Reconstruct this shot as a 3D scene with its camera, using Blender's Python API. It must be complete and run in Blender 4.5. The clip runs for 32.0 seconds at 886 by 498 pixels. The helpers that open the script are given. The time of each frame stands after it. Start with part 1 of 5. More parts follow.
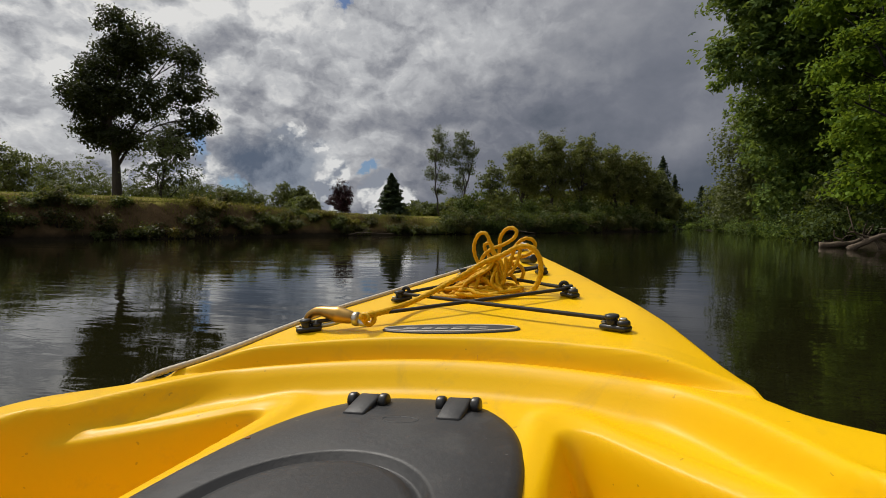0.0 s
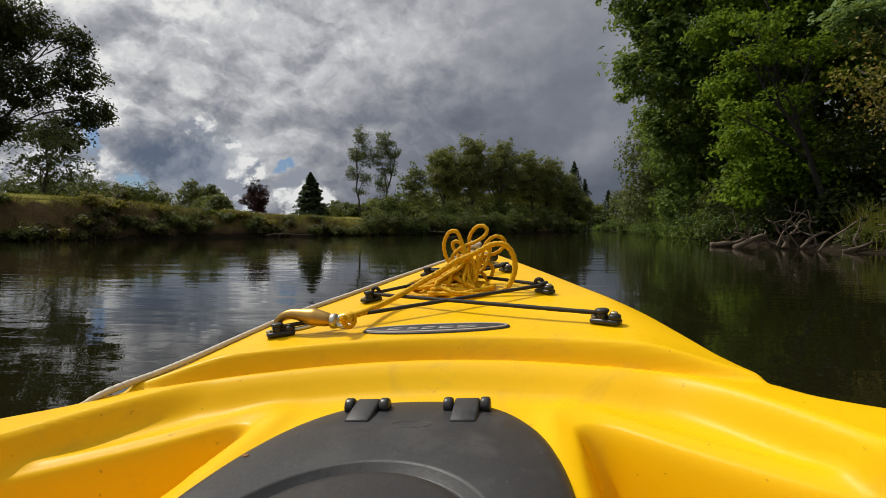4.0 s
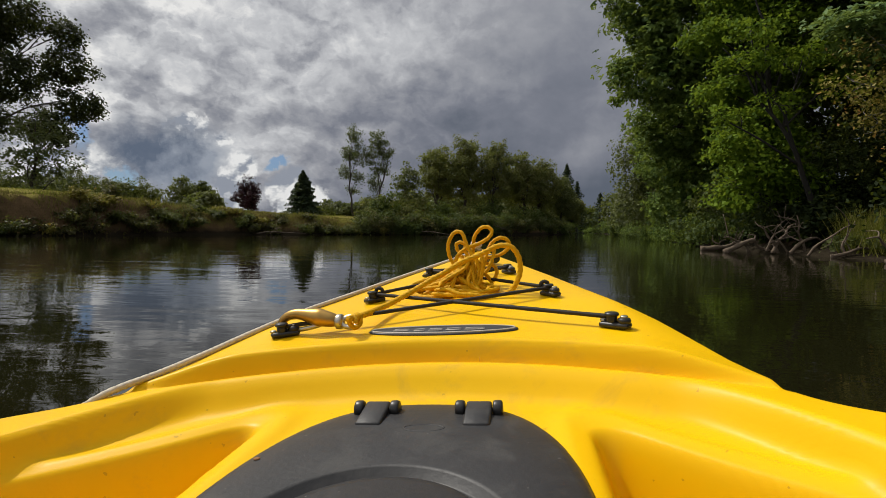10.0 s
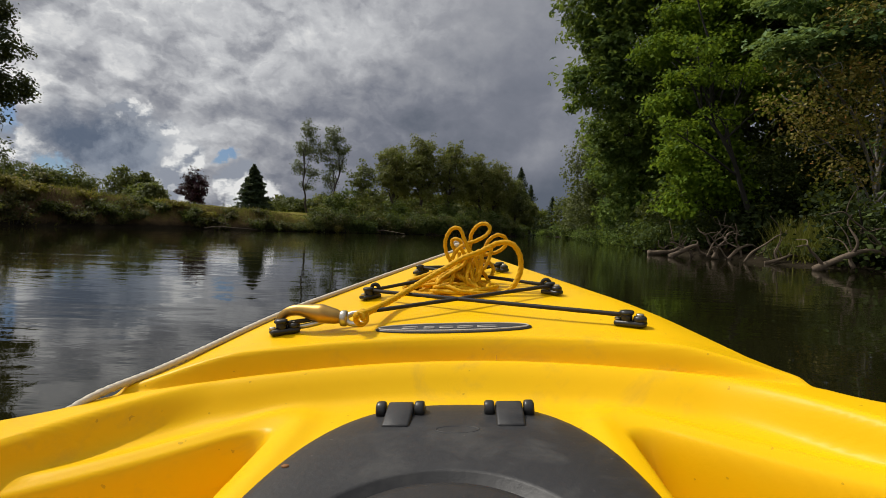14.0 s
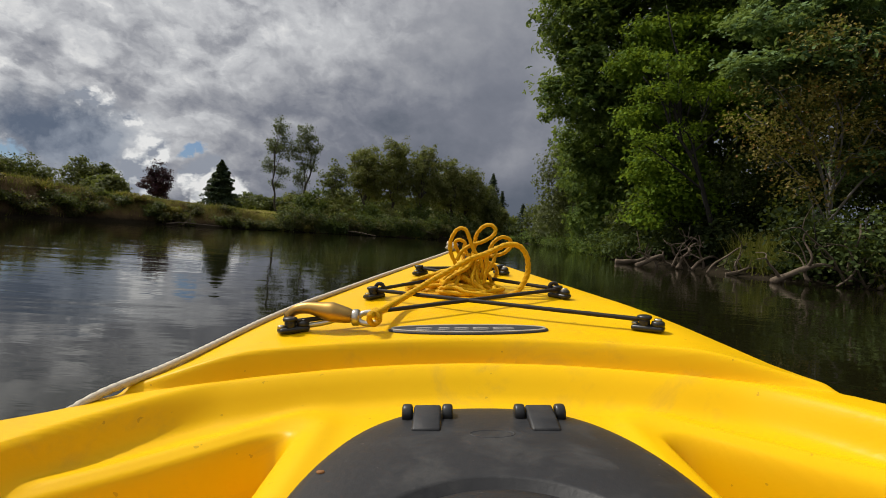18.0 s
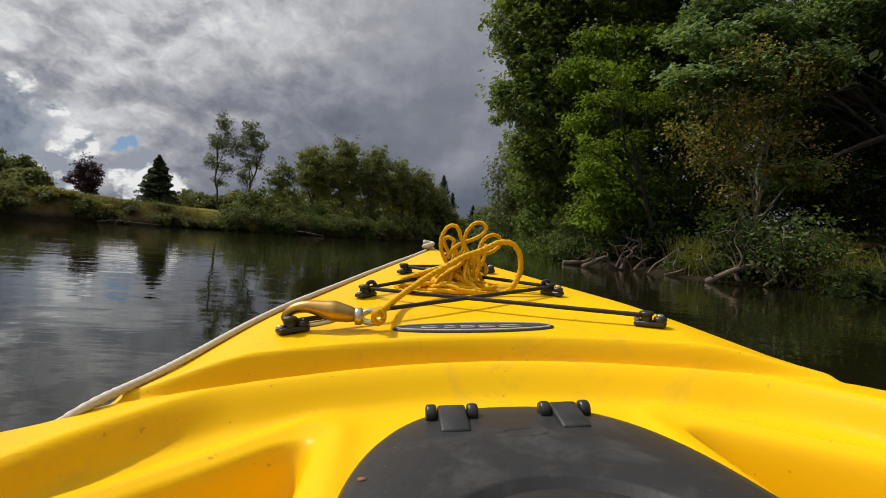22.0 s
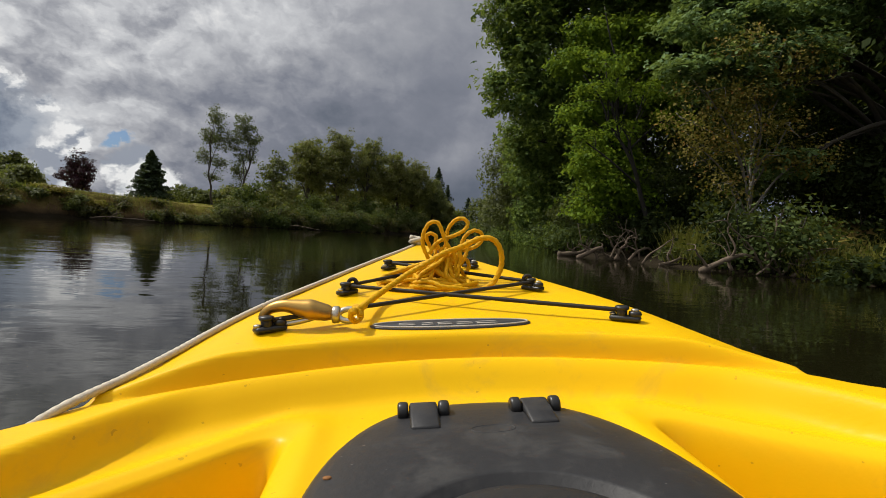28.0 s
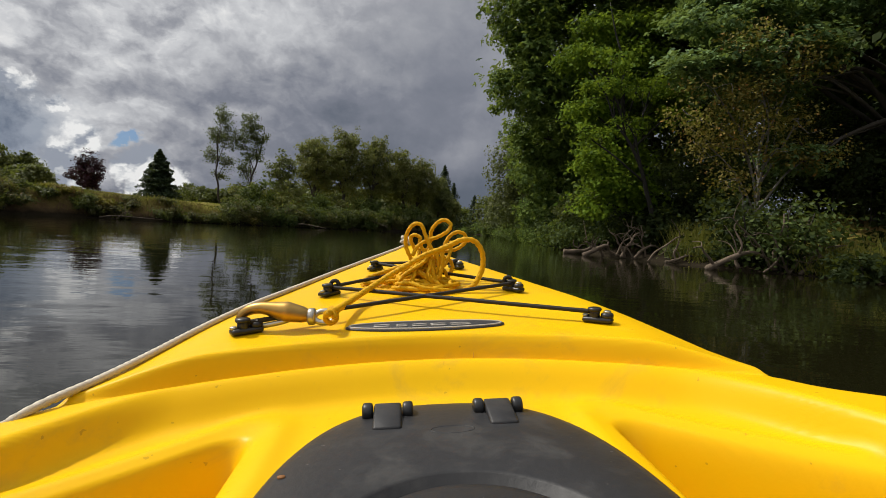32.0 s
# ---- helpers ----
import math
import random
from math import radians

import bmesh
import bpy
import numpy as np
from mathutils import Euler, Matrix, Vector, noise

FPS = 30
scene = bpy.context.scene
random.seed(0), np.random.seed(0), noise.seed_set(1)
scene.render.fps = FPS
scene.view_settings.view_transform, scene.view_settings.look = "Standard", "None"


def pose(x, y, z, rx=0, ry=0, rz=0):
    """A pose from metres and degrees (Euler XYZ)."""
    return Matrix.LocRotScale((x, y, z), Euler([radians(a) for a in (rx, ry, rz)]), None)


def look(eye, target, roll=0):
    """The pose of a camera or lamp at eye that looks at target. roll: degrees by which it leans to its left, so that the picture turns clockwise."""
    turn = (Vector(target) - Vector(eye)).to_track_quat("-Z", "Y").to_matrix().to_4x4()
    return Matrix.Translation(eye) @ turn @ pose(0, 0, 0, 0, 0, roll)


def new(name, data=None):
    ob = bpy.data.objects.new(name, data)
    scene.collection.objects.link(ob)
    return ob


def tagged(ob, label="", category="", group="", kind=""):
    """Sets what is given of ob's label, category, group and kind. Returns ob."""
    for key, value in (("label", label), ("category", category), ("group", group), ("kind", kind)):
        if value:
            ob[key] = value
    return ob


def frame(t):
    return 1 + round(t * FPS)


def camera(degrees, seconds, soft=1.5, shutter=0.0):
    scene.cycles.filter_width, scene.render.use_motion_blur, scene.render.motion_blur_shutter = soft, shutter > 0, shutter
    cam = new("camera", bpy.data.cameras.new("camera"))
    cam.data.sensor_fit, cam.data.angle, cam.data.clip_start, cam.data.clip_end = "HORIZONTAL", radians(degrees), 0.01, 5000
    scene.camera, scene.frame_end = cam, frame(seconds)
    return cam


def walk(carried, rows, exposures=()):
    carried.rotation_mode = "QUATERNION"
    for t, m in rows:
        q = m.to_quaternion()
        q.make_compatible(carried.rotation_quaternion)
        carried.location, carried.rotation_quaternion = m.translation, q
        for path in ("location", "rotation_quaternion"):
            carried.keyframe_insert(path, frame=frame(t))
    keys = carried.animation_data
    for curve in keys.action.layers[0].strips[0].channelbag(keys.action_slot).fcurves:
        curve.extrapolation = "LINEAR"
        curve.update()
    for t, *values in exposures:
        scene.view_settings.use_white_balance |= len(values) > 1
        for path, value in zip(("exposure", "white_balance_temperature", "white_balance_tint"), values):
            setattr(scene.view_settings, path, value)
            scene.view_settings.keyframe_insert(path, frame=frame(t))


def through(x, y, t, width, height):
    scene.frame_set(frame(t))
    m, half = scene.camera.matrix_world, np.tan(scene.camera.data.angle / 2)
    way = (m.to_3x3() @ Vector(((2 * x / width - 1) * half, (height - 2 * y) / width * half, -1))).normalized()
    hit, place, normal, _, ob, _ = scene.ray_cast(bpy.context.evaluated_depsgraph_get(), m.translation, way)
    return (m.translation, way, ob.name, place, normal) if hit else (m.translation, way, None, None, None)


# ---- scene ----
cam = camera(85, 32.0, soft=0.5)

# seconds, place (m), tilt, turn to the right, roll (degrees)
WAY = [
    (0, 0.206, -0.014, 0.52, 87.55, -19.77, -0.2), (0.5, 0.187, -0.016, 0.517, 87.55, -17.43, -0.13), (1, 0.098, -0.015, 0.512, 87.8, -13.86, 0.38),
    (1.5, 0.025, -0.007, 0.505, 88.15, -10.01, 2.06), (2, 0.009, -0.005, 0.502, 88.06, -8.69, 1.78), (2.5, 0.083, -0.014, 0.511, 87.81, -10.07, 1.04),
    (3, 0.141, -0.022, 0.519, 87.64, -10.89, 0.17), (3.5, 0.123, -0.02, 0.514, 87.63, -10.57, -0.26), (5.5, 0.11, -0.019, 0.516, 87.76, -10.11, 0.41),
    (6, 0.088, -0.016, 0.512, 87.79, -10.33, 0.56), (6.5, 0.056, -0.011, 0.509, 88.1, -9.91, 2.19), (7, 0.059, -0.011, 0.51, 87.94, -9.63, 1.42),
    (7.5, 0.098, -0.017, 0.514, 87.82, -9.73, 0.99), (8, 0.102, -0.018, 0.515, 87.69, -10.19, 0.37), (8.5, 0.072, -0.014, 0.511, 87.85, -10.2, 1.32),
    (9, 0.067, -0.013, 0.511, 87.94, -10, 1.66), (9.5, 0.094, -0.016, 0.513, 87.75, -10, 1.06), (10, 0.095, -0.018, 0.515, 87.69, -9.55, 0.64),
    (10.5, 0.046, -0.01, 0.507, 87.83, -8.58, 1.23), (11, 0.019, -0.006, 0.505, 88.11, -7.78, 2.63), (11.5, 0.032, -0.008, 0.507, 87.95, -7.06, 1.78),
    (12, 0.053, -0.013, 0.511, 87.72, -6.88, 1.18), (12.5, 0.039, -0.011, 0.51, 87.72, -6.04, 1.23), (13, 0, -0.003, 0.503, 88.01, -5.31, 2.33),
    (13.5, -0.015, -0.001, 0.501, 88.25, -4.49, 3.03), (14, 0.018, -0.006, 0.506, 87.8, -4.15, 2.03), (14.5, 0.031, -0.01, 0.51, 87.77, -4, 1.77),
    (16.5, 0.011, -0.007, 0.506, 87.84, -2.4, 2.19), (17, -0.003, -0.004, 0.507, 87.65, -1.95, 1.65), (17.5, -0.035, 0.004, 0.499, 88.16, -1.41, 3.31),
    (18, -0.042, 0.006, 0.497, 88.41, -0.64, 3.79), (18.5, -0.023, 0.001, 0.501, 88.01, -0.19, 2.66), (19, -0.03, 0.003, 0.503, 87.95, 0.67, 2.3),
    (19.5, -0.069, 0.014, 0.493, 88.39, 1.44, 3.38), (20, -0.078, 0.014, 0.489, 88.78, 2.37, 4.08), (20.5, -0.058, 0.011, 0.496, 88.24, 3.02, 3.01),
    (21, -0.06, 0.009, 0.498, 88.16, 3.81, 2.58), (21.5, -0.095, 0.02, 0.49, 88.51, 4.52, 3.59), (22, -0.11, 0.023, 0.486, 88.94, 5.27, 4.17),
    (22.5, -0.083, 0.017, 0.489, 88.6, 5.82, 3.49), (23, -0.07, 0.012, 0.497, 88.18, 5.84, 2.98), (23.5, -0.087, 0.018, 0.494, 88.17, 5.84, 3.14),
    (24, -0.102, 0.021, 0.487, 88.86, 6.16, 4.46), (24.5, -0.087, 0.017, 0.489, 88.72, 6.32, 3.99), (25, -0.06, 0.009, 0.497, 88.12, 6.01, 3.05),
    (25.5, -0.063, 0.009, 0.499, 87.97, 5.67, 2.95), (27.5, -0.063, 0.009, 0.498, 88.17, 5.94, 3.54), (28, -0.087, 0.017, 0.494, 88.08, 5.81, 3.51),
    (28.5, -0.104, 0.021, 0.491, 88.57, 6.13, 4.38), (29, -0.093, 0.018, 0.491, 88.53, 6.32, 4.33), (29.5, -0.061, 0.008, 0.497, 88.1, 6.08, 3.46),
    (30, -0.061, 0.008, 0.501, 87.79, 5.7, 3.11), (30.5, -0.092, 0.019, 0.492, 88.24, 5.71, 4.08), (31, -0.104, 0.02, 0.491, 88.66, 5.75, 4.8),
    (31.5, -0.069, 0.012, 0.495, 88.23, 5.42, 4.11), (32, -0.048, 0.004, 0.503, 87.77, 5.05, 3.34),
]

walk(cam, [(t, pose(x, y, z, tilt, 0, -turn) @ pose(0, 0, 0, 0, 0, roll)) for t, x, y, z, tilt, turn, roll in WAY],
     exposures=[(0, -0.20), (1, -0.13), (2, -0.07), (14, -0.05), (20, 0.0), (23, 0.06), (32, 0.06)])

# ---- light ----
SUN_AZ, SUN_EL = radians(-64), radians(52)     # clockwise from +y
sun_way = Vector((math.sin(SUN_AZ) * math.cos(SUN_EL), math.cos(SUN_AZ) * math.cos(SUN_EL), math.sin(SUN_EL)))
lamp = bpy.data.lights.new("sun", "SUN")
lamp.energy, lamp.angle, lamp.color = 3.6, radians(0.6), (1.0, 0.95, 0.87)
sun = new("sun", lamp)
sun.matrix_world = look(sun_way * 100, (0, 0, 0))


class Nodes:
    """Short hand for building a node tree."""

    def __init__(self, tree):
        self.tree = tree
        tree.nodes.clear()

    def add(self, kind, ins=None, **settings):
        n = self.tree.nodes.new(kind)
        for k, v in settings.items():
            if k == "blend":
                n.blend_type = v
            elif k == "op":
                n.operation = v
            elif k == "dtype":
                n.data_type = v
            elif k == "feature":
                n.feature = v
            elif k == "coords":
                n.wave_type = v
            elif k == "clamp":
                n.clamp = v
        for k, v in (ins or {}).items():
            if isinstance(v, bpy.types.NodeSocket):
                self.tree.links.new(v, n.inputs[k])
            else:
                n.inputs[k].default_value = v
        return n

    def math(self, op, a, b=0.0, c=0.0):
        return self.add("ShaderNodeMath", {0: a, 1: b, 2: c}, op=op).outputs[0]

    def ramp(self, fac, stops):
        n = self.add("ShaderNodeValToRGB", {0: fac})
        el = n.color_ramp.elements
        while len(el) < len(stops):
            el.new(0.5)
        for e, (p, c) in zip(el, stops):
            e.position, e.color = p, (*c, 1) if len(c) == 3 else c
        return n.outputs[0]

    def mix(self, fac, a, b, blend="MIX"):
        n = self.add("ShaderNodeMix", None, dtype="RGBA", blend=blend)
        for k, v in ((0, fac), (6, a), (7, b)):
            if isinstance(v, bpy.types.NodeSocket):
                self.tree.links.new(v, n.inputs[k])
            else:
                n.inputs[k].default_value = v if k == 0 else (*v, 1)
        return n.outputs[2]

    def noise(self, vec, scale, detail=4.0, rough=0.55, distort=0.0):
        return self.add("ShaderNodeTexNoise", {"Vector": vec, "Scale": scale, "Detail": detail, "Roughness": rough, "Distortion": distort}).outputs[0]

    def link(self, a, b):
        self.tree.links.new(a, b)


def build_sky():
    world = bpy.data.worlds.new("sky")
    scene.world = world
    world.use_nodes = True
    n = Nodes(world.node_tree)
    way = n.add("ShaderNodeTexCoord").outputs["Generated"]
    sky = n.add("ShaderNodeTexSky")
    sky.sky_type, sky.sun_disc = "NISHITA", False
    sky.sun_elevation, sky.sun_rotation = SUN_EL, SUN_AZ
    blue = n.mix(1.0, sky.outputs[0], (0.042, 0.054, 0.072), "MULTIPLY")
    sep = n.add("ShaderNodeSeparateXYZ", {0: way})
    x, y, z = sep.outputs
    az, el = n.math("ARCTAN2", x, y), n.math("ARCSINE", z)       # azimuth clockwise from +y, height
    dome = n.add("ShaderNodeCombineXYZ", {0: az, 1: n.math("MULTIPLY", el, 1.45), 2: n.math("MULTIPLY", az, 0.3)}).outputs[0]
    sunward = n.add("ShaderNodeVectorMath", {0: dome, 1: (-0.022, 0.045, 0.0)}, op="ADD").outputs[0]
    big = n.noise(dome, 2.6, 4.0, 0.5, 0.2)
    mid = n.noise(dome, 4.6, 6.0, 0.46, 0.05)
    shaken = n.add("ShaderNodeVectorMath", {0: dome, 1: n.add("ShaderNodeVectorMath", {0: n.add("ShaderNodeTexNoise", {"Vector": dome, "Scale": 7.0, "Detail": 6.0, "Roughness": 0.6}).outputs["Color"], 1: (0.16, 0.16, 0.16)}, op="MULTIPLY").outputs[0]}, op="ADD").outputs[0]
    shaken2 = n.add("ShaderNodeVectorMath", {0: shaken, 1: (-0.018, 0.030, 0.0)}, op="ADD").outputs[0]
    heap = n.add("ShaderNodeTexVoronoi", {"Vector": shaken, "Scale": 9.0, "Detail": 3.0, "Roughness": 0.55}).outputs["Distance"]
    heap2 = n.add("ShaderNodeTexVoronoi", {"Vector": shaken2, "Scale": 9.0, "Detail": 3.0, "Roughness": 0.55}).outputs["Distance"]
    round_side = n.math("SUBTRACT", heap2, heap)             # rounded heads, bright towards the sun
    edge = n.math("SUBTRACT", mid, n.noise(sunward, 4.6, 6.0, 0.46, 0.05))      # the sides of the heaps that face the sun
    sunny = n.add("ShaderNodeMapRange", {0: az, 1: 0.04, 2: -0.68}).outputs[0]
    lit = n.math("MULTIPLY_ADD", sunny, 0.47, 0.345)
    lit = n.math("MULTIPLY_ADD", n.math("SUBTRACT", big, 0.5), 0.32, lit)
    lit = n.math("MULTIPLY_ADD", n.math("SUBTRACT", mid, 0.5), n.math("MULTIPLY_ADD", sunny, 0.12, 0.14), lit)
    lit = n.math("MULTIPLY_ADD", edge, n.math("MULTIPLY_ADD", sunny, 0.30, 0.30), lit)
    lit = n.math("MULTIPLY_ADD", round_side, n.math("MULTIPLY_ADD", sunny, 0.38, 0.07), lit)
    bodies = n.noise(n.add("ShaderNodeVectorMath", {0: dome, 1: (4.3, 1.1, 2.0)}, op="ADD").outputs[0], 3.4, 7.0, 0.56)
    crisp = n.add("ShaderNodeMapRange", {0: bodies, 1: 0.485, 2: 0.535}).outputs[0]
    lit = n.math("MULTIPLY_ADD", n.math("SUBTRACT", crisp, 0.5), n.math("MULTIPLY_ADD", sunny, 0.17, 0.02), lit)
    crease = n.math("ABSOLUTE", n.math("SUBTRACT", n.noise(dome, 10.0, 6.0, 0.55, 0.2), 0.5))
    lit = n.math("MULTIPLY_ADD", n.math("SUBTRACT", crease, 0.07), n.math("MULTIPLY_ADD", sunny, 0.25, 0.08), lit)
    lit = n.math("MULTIPLY_ADD", n.math("SUBTRACT", z, 0.22), 0.60, lit)

    lit = n.math("MULTIPLY_ADD", n.add("ShaderNodeMapRange", {0: z, 1: 0.17, 2: 0.03}).outputs[0], -0.20, lit)

    # single clouds, by their azimuth and height in degrees, with ragged outlines
    wx = n.noise(n.add("ShaderNodeVectorMath", {0: way, 1: (3.1, 0.7, 1.9)}, op="ADD").outputs[0], 9.0, 8.0, 0.6)
    wz = n.noise(n.add("ShaderNodeVectorMath", {0: way, 1: (0.4, 5.2, 2.6)}, op="ADD").outputs[0], 9.0, 8.0, 0.6)
    azd = n.math("MULTIPLY_ADD", n.math("SUBTRACT", wx, 0.5), 13.0, n.math("MULTIPLY", az, 57.3))
    eld = n.math("MULTIPLY_ADD", n.math("SUBTRACT", wz, 0.5), 10.0, n.math("MULTIPLY", el, 57.3))

    def spot(a0, e0, sa, se, soft=0.35):
        """1 inside an oval of the sky, 0 outside."""
        da, de = n.math("MULTIPLY", n.math("SUBTRACT", azd, a0), 1 / sa), n.math("MULTIPLY", n.math("SUBTRACT", eld, e0), 1 / se)
        r = n.math("SQRT", n.math("ADD", n.math("MULTIPLY", da, da), n.math("MULTIPLY", de, de)))
        return n.add("ShaderNodeMapRange", {0: r, 1: 1 + soft, 2: 1 - soft}).outputs[0]

    lit = n.math("MULTIPLY_ADD", spot(-9.0, 10.0, 15, 7.5, 0.7), -0.15, lit)      # slate mass ahead
    lit = n.math("MULTIPLY_ADD", spot(6.0, 8.5, 4.5, 2.4, 0.7), 0.17, lit)
    lit = n.math("MULTIPLY_ADD", spot(-14.0, 20.0, 9.0, 4.0, 0.8), 0.12, lit)
    lit = n.math("MULTIPLY_ADD", spot(-31.0, 11.0, 7.5, 2.2, 0.7), -0.14, lit)
    relief = n.math("SUBTRACT", wz, n.noise(n.add("ShaderNodeVectorMath", {0: way, 1: (0.385, 5.212, 2.622)}, op="ADD").outputs[0], 9.0, 8.0, 0.6))
    dark = spot(-39.0, 6.4, 5.4, 3.4, 0.45)
    white = n.math("MAXIMUM", n.math("MAXIMUM", spot(-32.5, 4.4, 1.9, 2.9, 0.14), spot(-26.3, 3.0, 2.5, 2.9, 0.14)), n.math("MAXIMUM", spot(-48.0, 5.0, 4.0, 3.0, 0.25), n.math("MAXIMUM", spot(-37.5, 10.2, 1.6, 1.0, 0.2), spot(-34.0, 8.6, 1.1, 0.7, 0.2))))
    cloud = n.ramp(lit, [(0.05, (0.12, 0.14, 0.18)), (0.32, (0.21, 0.225, 0.27)), (0.55, (0.36, 0.37, 0.405)), (0.80, (0.62, 0.63, 0.65)), (1.0, (0.90, 0.895, 0.88))])
    cloud = n.mix(n.math("MULTIPLY", dark, 0.9), cloud, n.mix(n.add("ShaderNodeMapRange", {0: n.math("MULTIPLY_ADD", relief, 1.6, mid), 1: 0.36, 2: 0.66}).outputs[0], (0.10, 0.135, 0.20), (0.27, 0.31, 0.38)))
    puff = n.ramp(n.math("MULTIPLY_ADD", relief, 4.0, n.math("MULTIPLY_ADD", round_side, 2.2, n.math("MULTIPLY_ADD", edge, 2.0, 0.50))), [(0.15, (0.30, 0.33, 0.39)), (0.5, (0.55, 0.57, 0.60)), (0.85, (0.88, 0.88, 0.87))])
    cloud = n.mix(n.math("MULTIPLY", white, 0.92), cloud, puff)
    hole = n.math("MAXIMUM", spot(-28.0, 6.6, 1.5, 0.6, 0.3), n.math("MAXIMUM", spot(-43.5, 4.6, 0.8, 0.7, 0.4), n.math("MAXIMUM", spot(-46.5, 9.0, 1.2, 1.8, 0.3), spot(-31.0, 25.0, 1.0, 1.2, 0.3))))
    col = n.mix(n.math("MULTIPLY", hole, 0.9), cloud, n.mix(1.0, blue, (1.0, 1.0, 1.0), "MULTIPLY"))
    back = n.add("ShaderNodeBackground", {0: col, 1: 0.92})
    out = n.add("ShaderNodeOutputWorld")
    n.link(back.outputs[0], out.inputs[0])


build_sky()


# ---- materials ----
def material(name):
    m = bpy.data.materials.new(name)
    m.use_nodes = True
    return m, Nodes(m.node_tree)


def finish(n, base, rough=0.6, bump=None, strength=0.3, distance=0.01, metal=0.0, extra=None):
    ins = {"Base Color": base if isinstance(base, bpy.types.NodeSocket) else (*base, 1), "Roughness": rough, "Metallic": metal}
    ins.update(extra or {})
    if bump is not None:
        ins["Normal"] = n.add("ShaderNodeBump", {"Strength": strength, "Distance": distance, "Height": bump}).outputs[0]
    p = n.add("ShaderNodeBsdfPrincipled", ins)
    out = n.add("ShaderNodeOutputMaterial")
    n.link(p.outputs[0], out.inputs[0])


def obj_coords(n):
    return n.add("ShaderNodeTexCoord").outputs["Object"]


def place(n):
    return n.add("ShaderNodeNewGeometry").outputs["Position"]


def leaf_material(name, dark, light, yellow=None, shine=0.45, through=0.35, gloss=0.22):
    m, n = material(name)
    rnd = n.add("ShaderNodeNewGeometry").outputs["Random Per Island"]
    patch = n.noise(place(n), 0.55, 2.0)
    col = n.mix(n.math("MULTIPLY_ADD", patch, 0.7, n.math("MULTIPLY_ADD", rnd, 0.8, -0.4)), dark, light)
    if yellow:
        col = n.mix(n.add("ShaderNodeMapRange", {0: rnd, 1: 0.9, 2: 0.97}).outputs[0], col, yellow)
    p = n.add("ShaderNodeBsdfPrincipled", {"Base Color": col, "Roughness": shine + 0.12, "Specular IOR Level": gloss})
    t = n.add("ShaderNodeBsdfTranslucent", {0: n.mix(0.5, col, (0.24, 0.29, 0.025), "MIX")})
    mx = n.add("ShaderNodeMixShader", {0: through, 1: p.outputs[0], 2: t.outputs[0]})
    out = n.add("ShaderNodeOutputMaterial")
    n.link(mx.outputs[0], out.inputs[0])
    return m


def bark_material(name, a, b):
    m, n = material(name)
    v = place(n)
    stretched = n.add("ShaderNodeVectorMath", {0: v, 1: (1, 1, 0.18)}, op="MULTIPLY").outputs[0]
    g = n.noise(stretched, 16, 6, 0.65)
    finish(n, n.mix(n.math("MULTIPLY_ADD", n.noise(v, 1.4), 0.8, n.math("SUBTRACT", g, 0.45)), a, b), 0.9, g, 0.7, 0.03)
    return m


M = {}
# oak leaves near black: the backlit look of the crown is in the colour
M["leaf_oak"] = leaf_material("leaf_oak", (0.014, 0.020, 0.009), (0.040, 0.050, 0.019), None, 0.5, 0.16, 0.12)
M["leaf_maple"] = leaf_material("leaf_maple", (0.032, 0.070, 0.020), (0.25, 0.345, 0.078), None, 0.5, 0.44, 0.10)
M["leaf_bright"] = leaf_material("leaf_bright", (0.070, 0.130, 0.010), (0.25, 0.37, 0.028), None, 0.5, 0.46, 0.10)
M["leaf_willow"] = leaf_material("leaf_willow", (0.075, 0.090, 0.034), (0.17, 0.185, 0.070))
M["leaf_poplar"] = leaf_material("leaf_poplar", (0.05, 0.068, 0.032), (0.12, 0.14, 0.07))
M["leaf_field"] = leaf_material("leaf_field", (0.048, 0.064, 0.018), (0.125, 0.14, 0.040))
M["leaf_maroon"] = leaf_material("leaf_maroon", (0.028, 0.010, 0.018), (0.078, 0.024, 0.040), None, 0.5, 0.04)
# near-black leaf colour that carries the shade under the wooded bank
M["leaf_shaded"] = leaf_material("leaf_shaded", (0.010, 0.018, 0.006), (0.042, 0.058, 0.018), None, 0.5, 0.2, 0.08)
M["leaf_grove"] = leaf_material("leaf_grove", (0.095, 0.108, 0.030), (0.25, 0.255, 0.080), (0.20, 0.15, 0.05), 0.5, 0.4)
M["leaf_blue_maple"] = leaf_material("leaf_blue_maple", (0.042, 0.090, 0.034), (0.27, 0.39, 0.15), None, 0.5, 0.40, 0.12)
M["leaf_brown"] = leaf_material("leaf_brown", (0.15, 0.125, 0.024), (0.38, 0.31, 0.070), (0.34, 0.16, 0.040))
M["leaf_bramble"] = leaf_material("leaf_bramble", (0.040, 0.043, 0.016), (0.15, 0.132, 0.055), (0.21, 0.13, 0.05))
# darker than leaf_maple: the shade between the trees is put into the colour
M["leaf_wood"] = leaf_material("leaf_wood", (0.024, 0.042, 0.012), (0.120, 0.160, 0.045), None, 0.5, 0.25, 0.1)
M["needle"] = leaf_material("needle", (0.016, 0.030, 0.013), (0.044, 0.068, 0.028), None, 0.6, 0.12)
M["blade"] = leaf_material("blade", (0.115, 0.125, 0.018), (0.290, 0.270, 0.055), (0.30, 0.24, 0.10))
M["straw"] = leaf_material("straw", (0.12, 0.085, 0.035), (0.26, 0.19, 0.085), None, 0.7, 0.2)
M["bark"] = bark_material("bark", (0.022, 0.018, 0.013), (0.070, 0.058, 0.044))
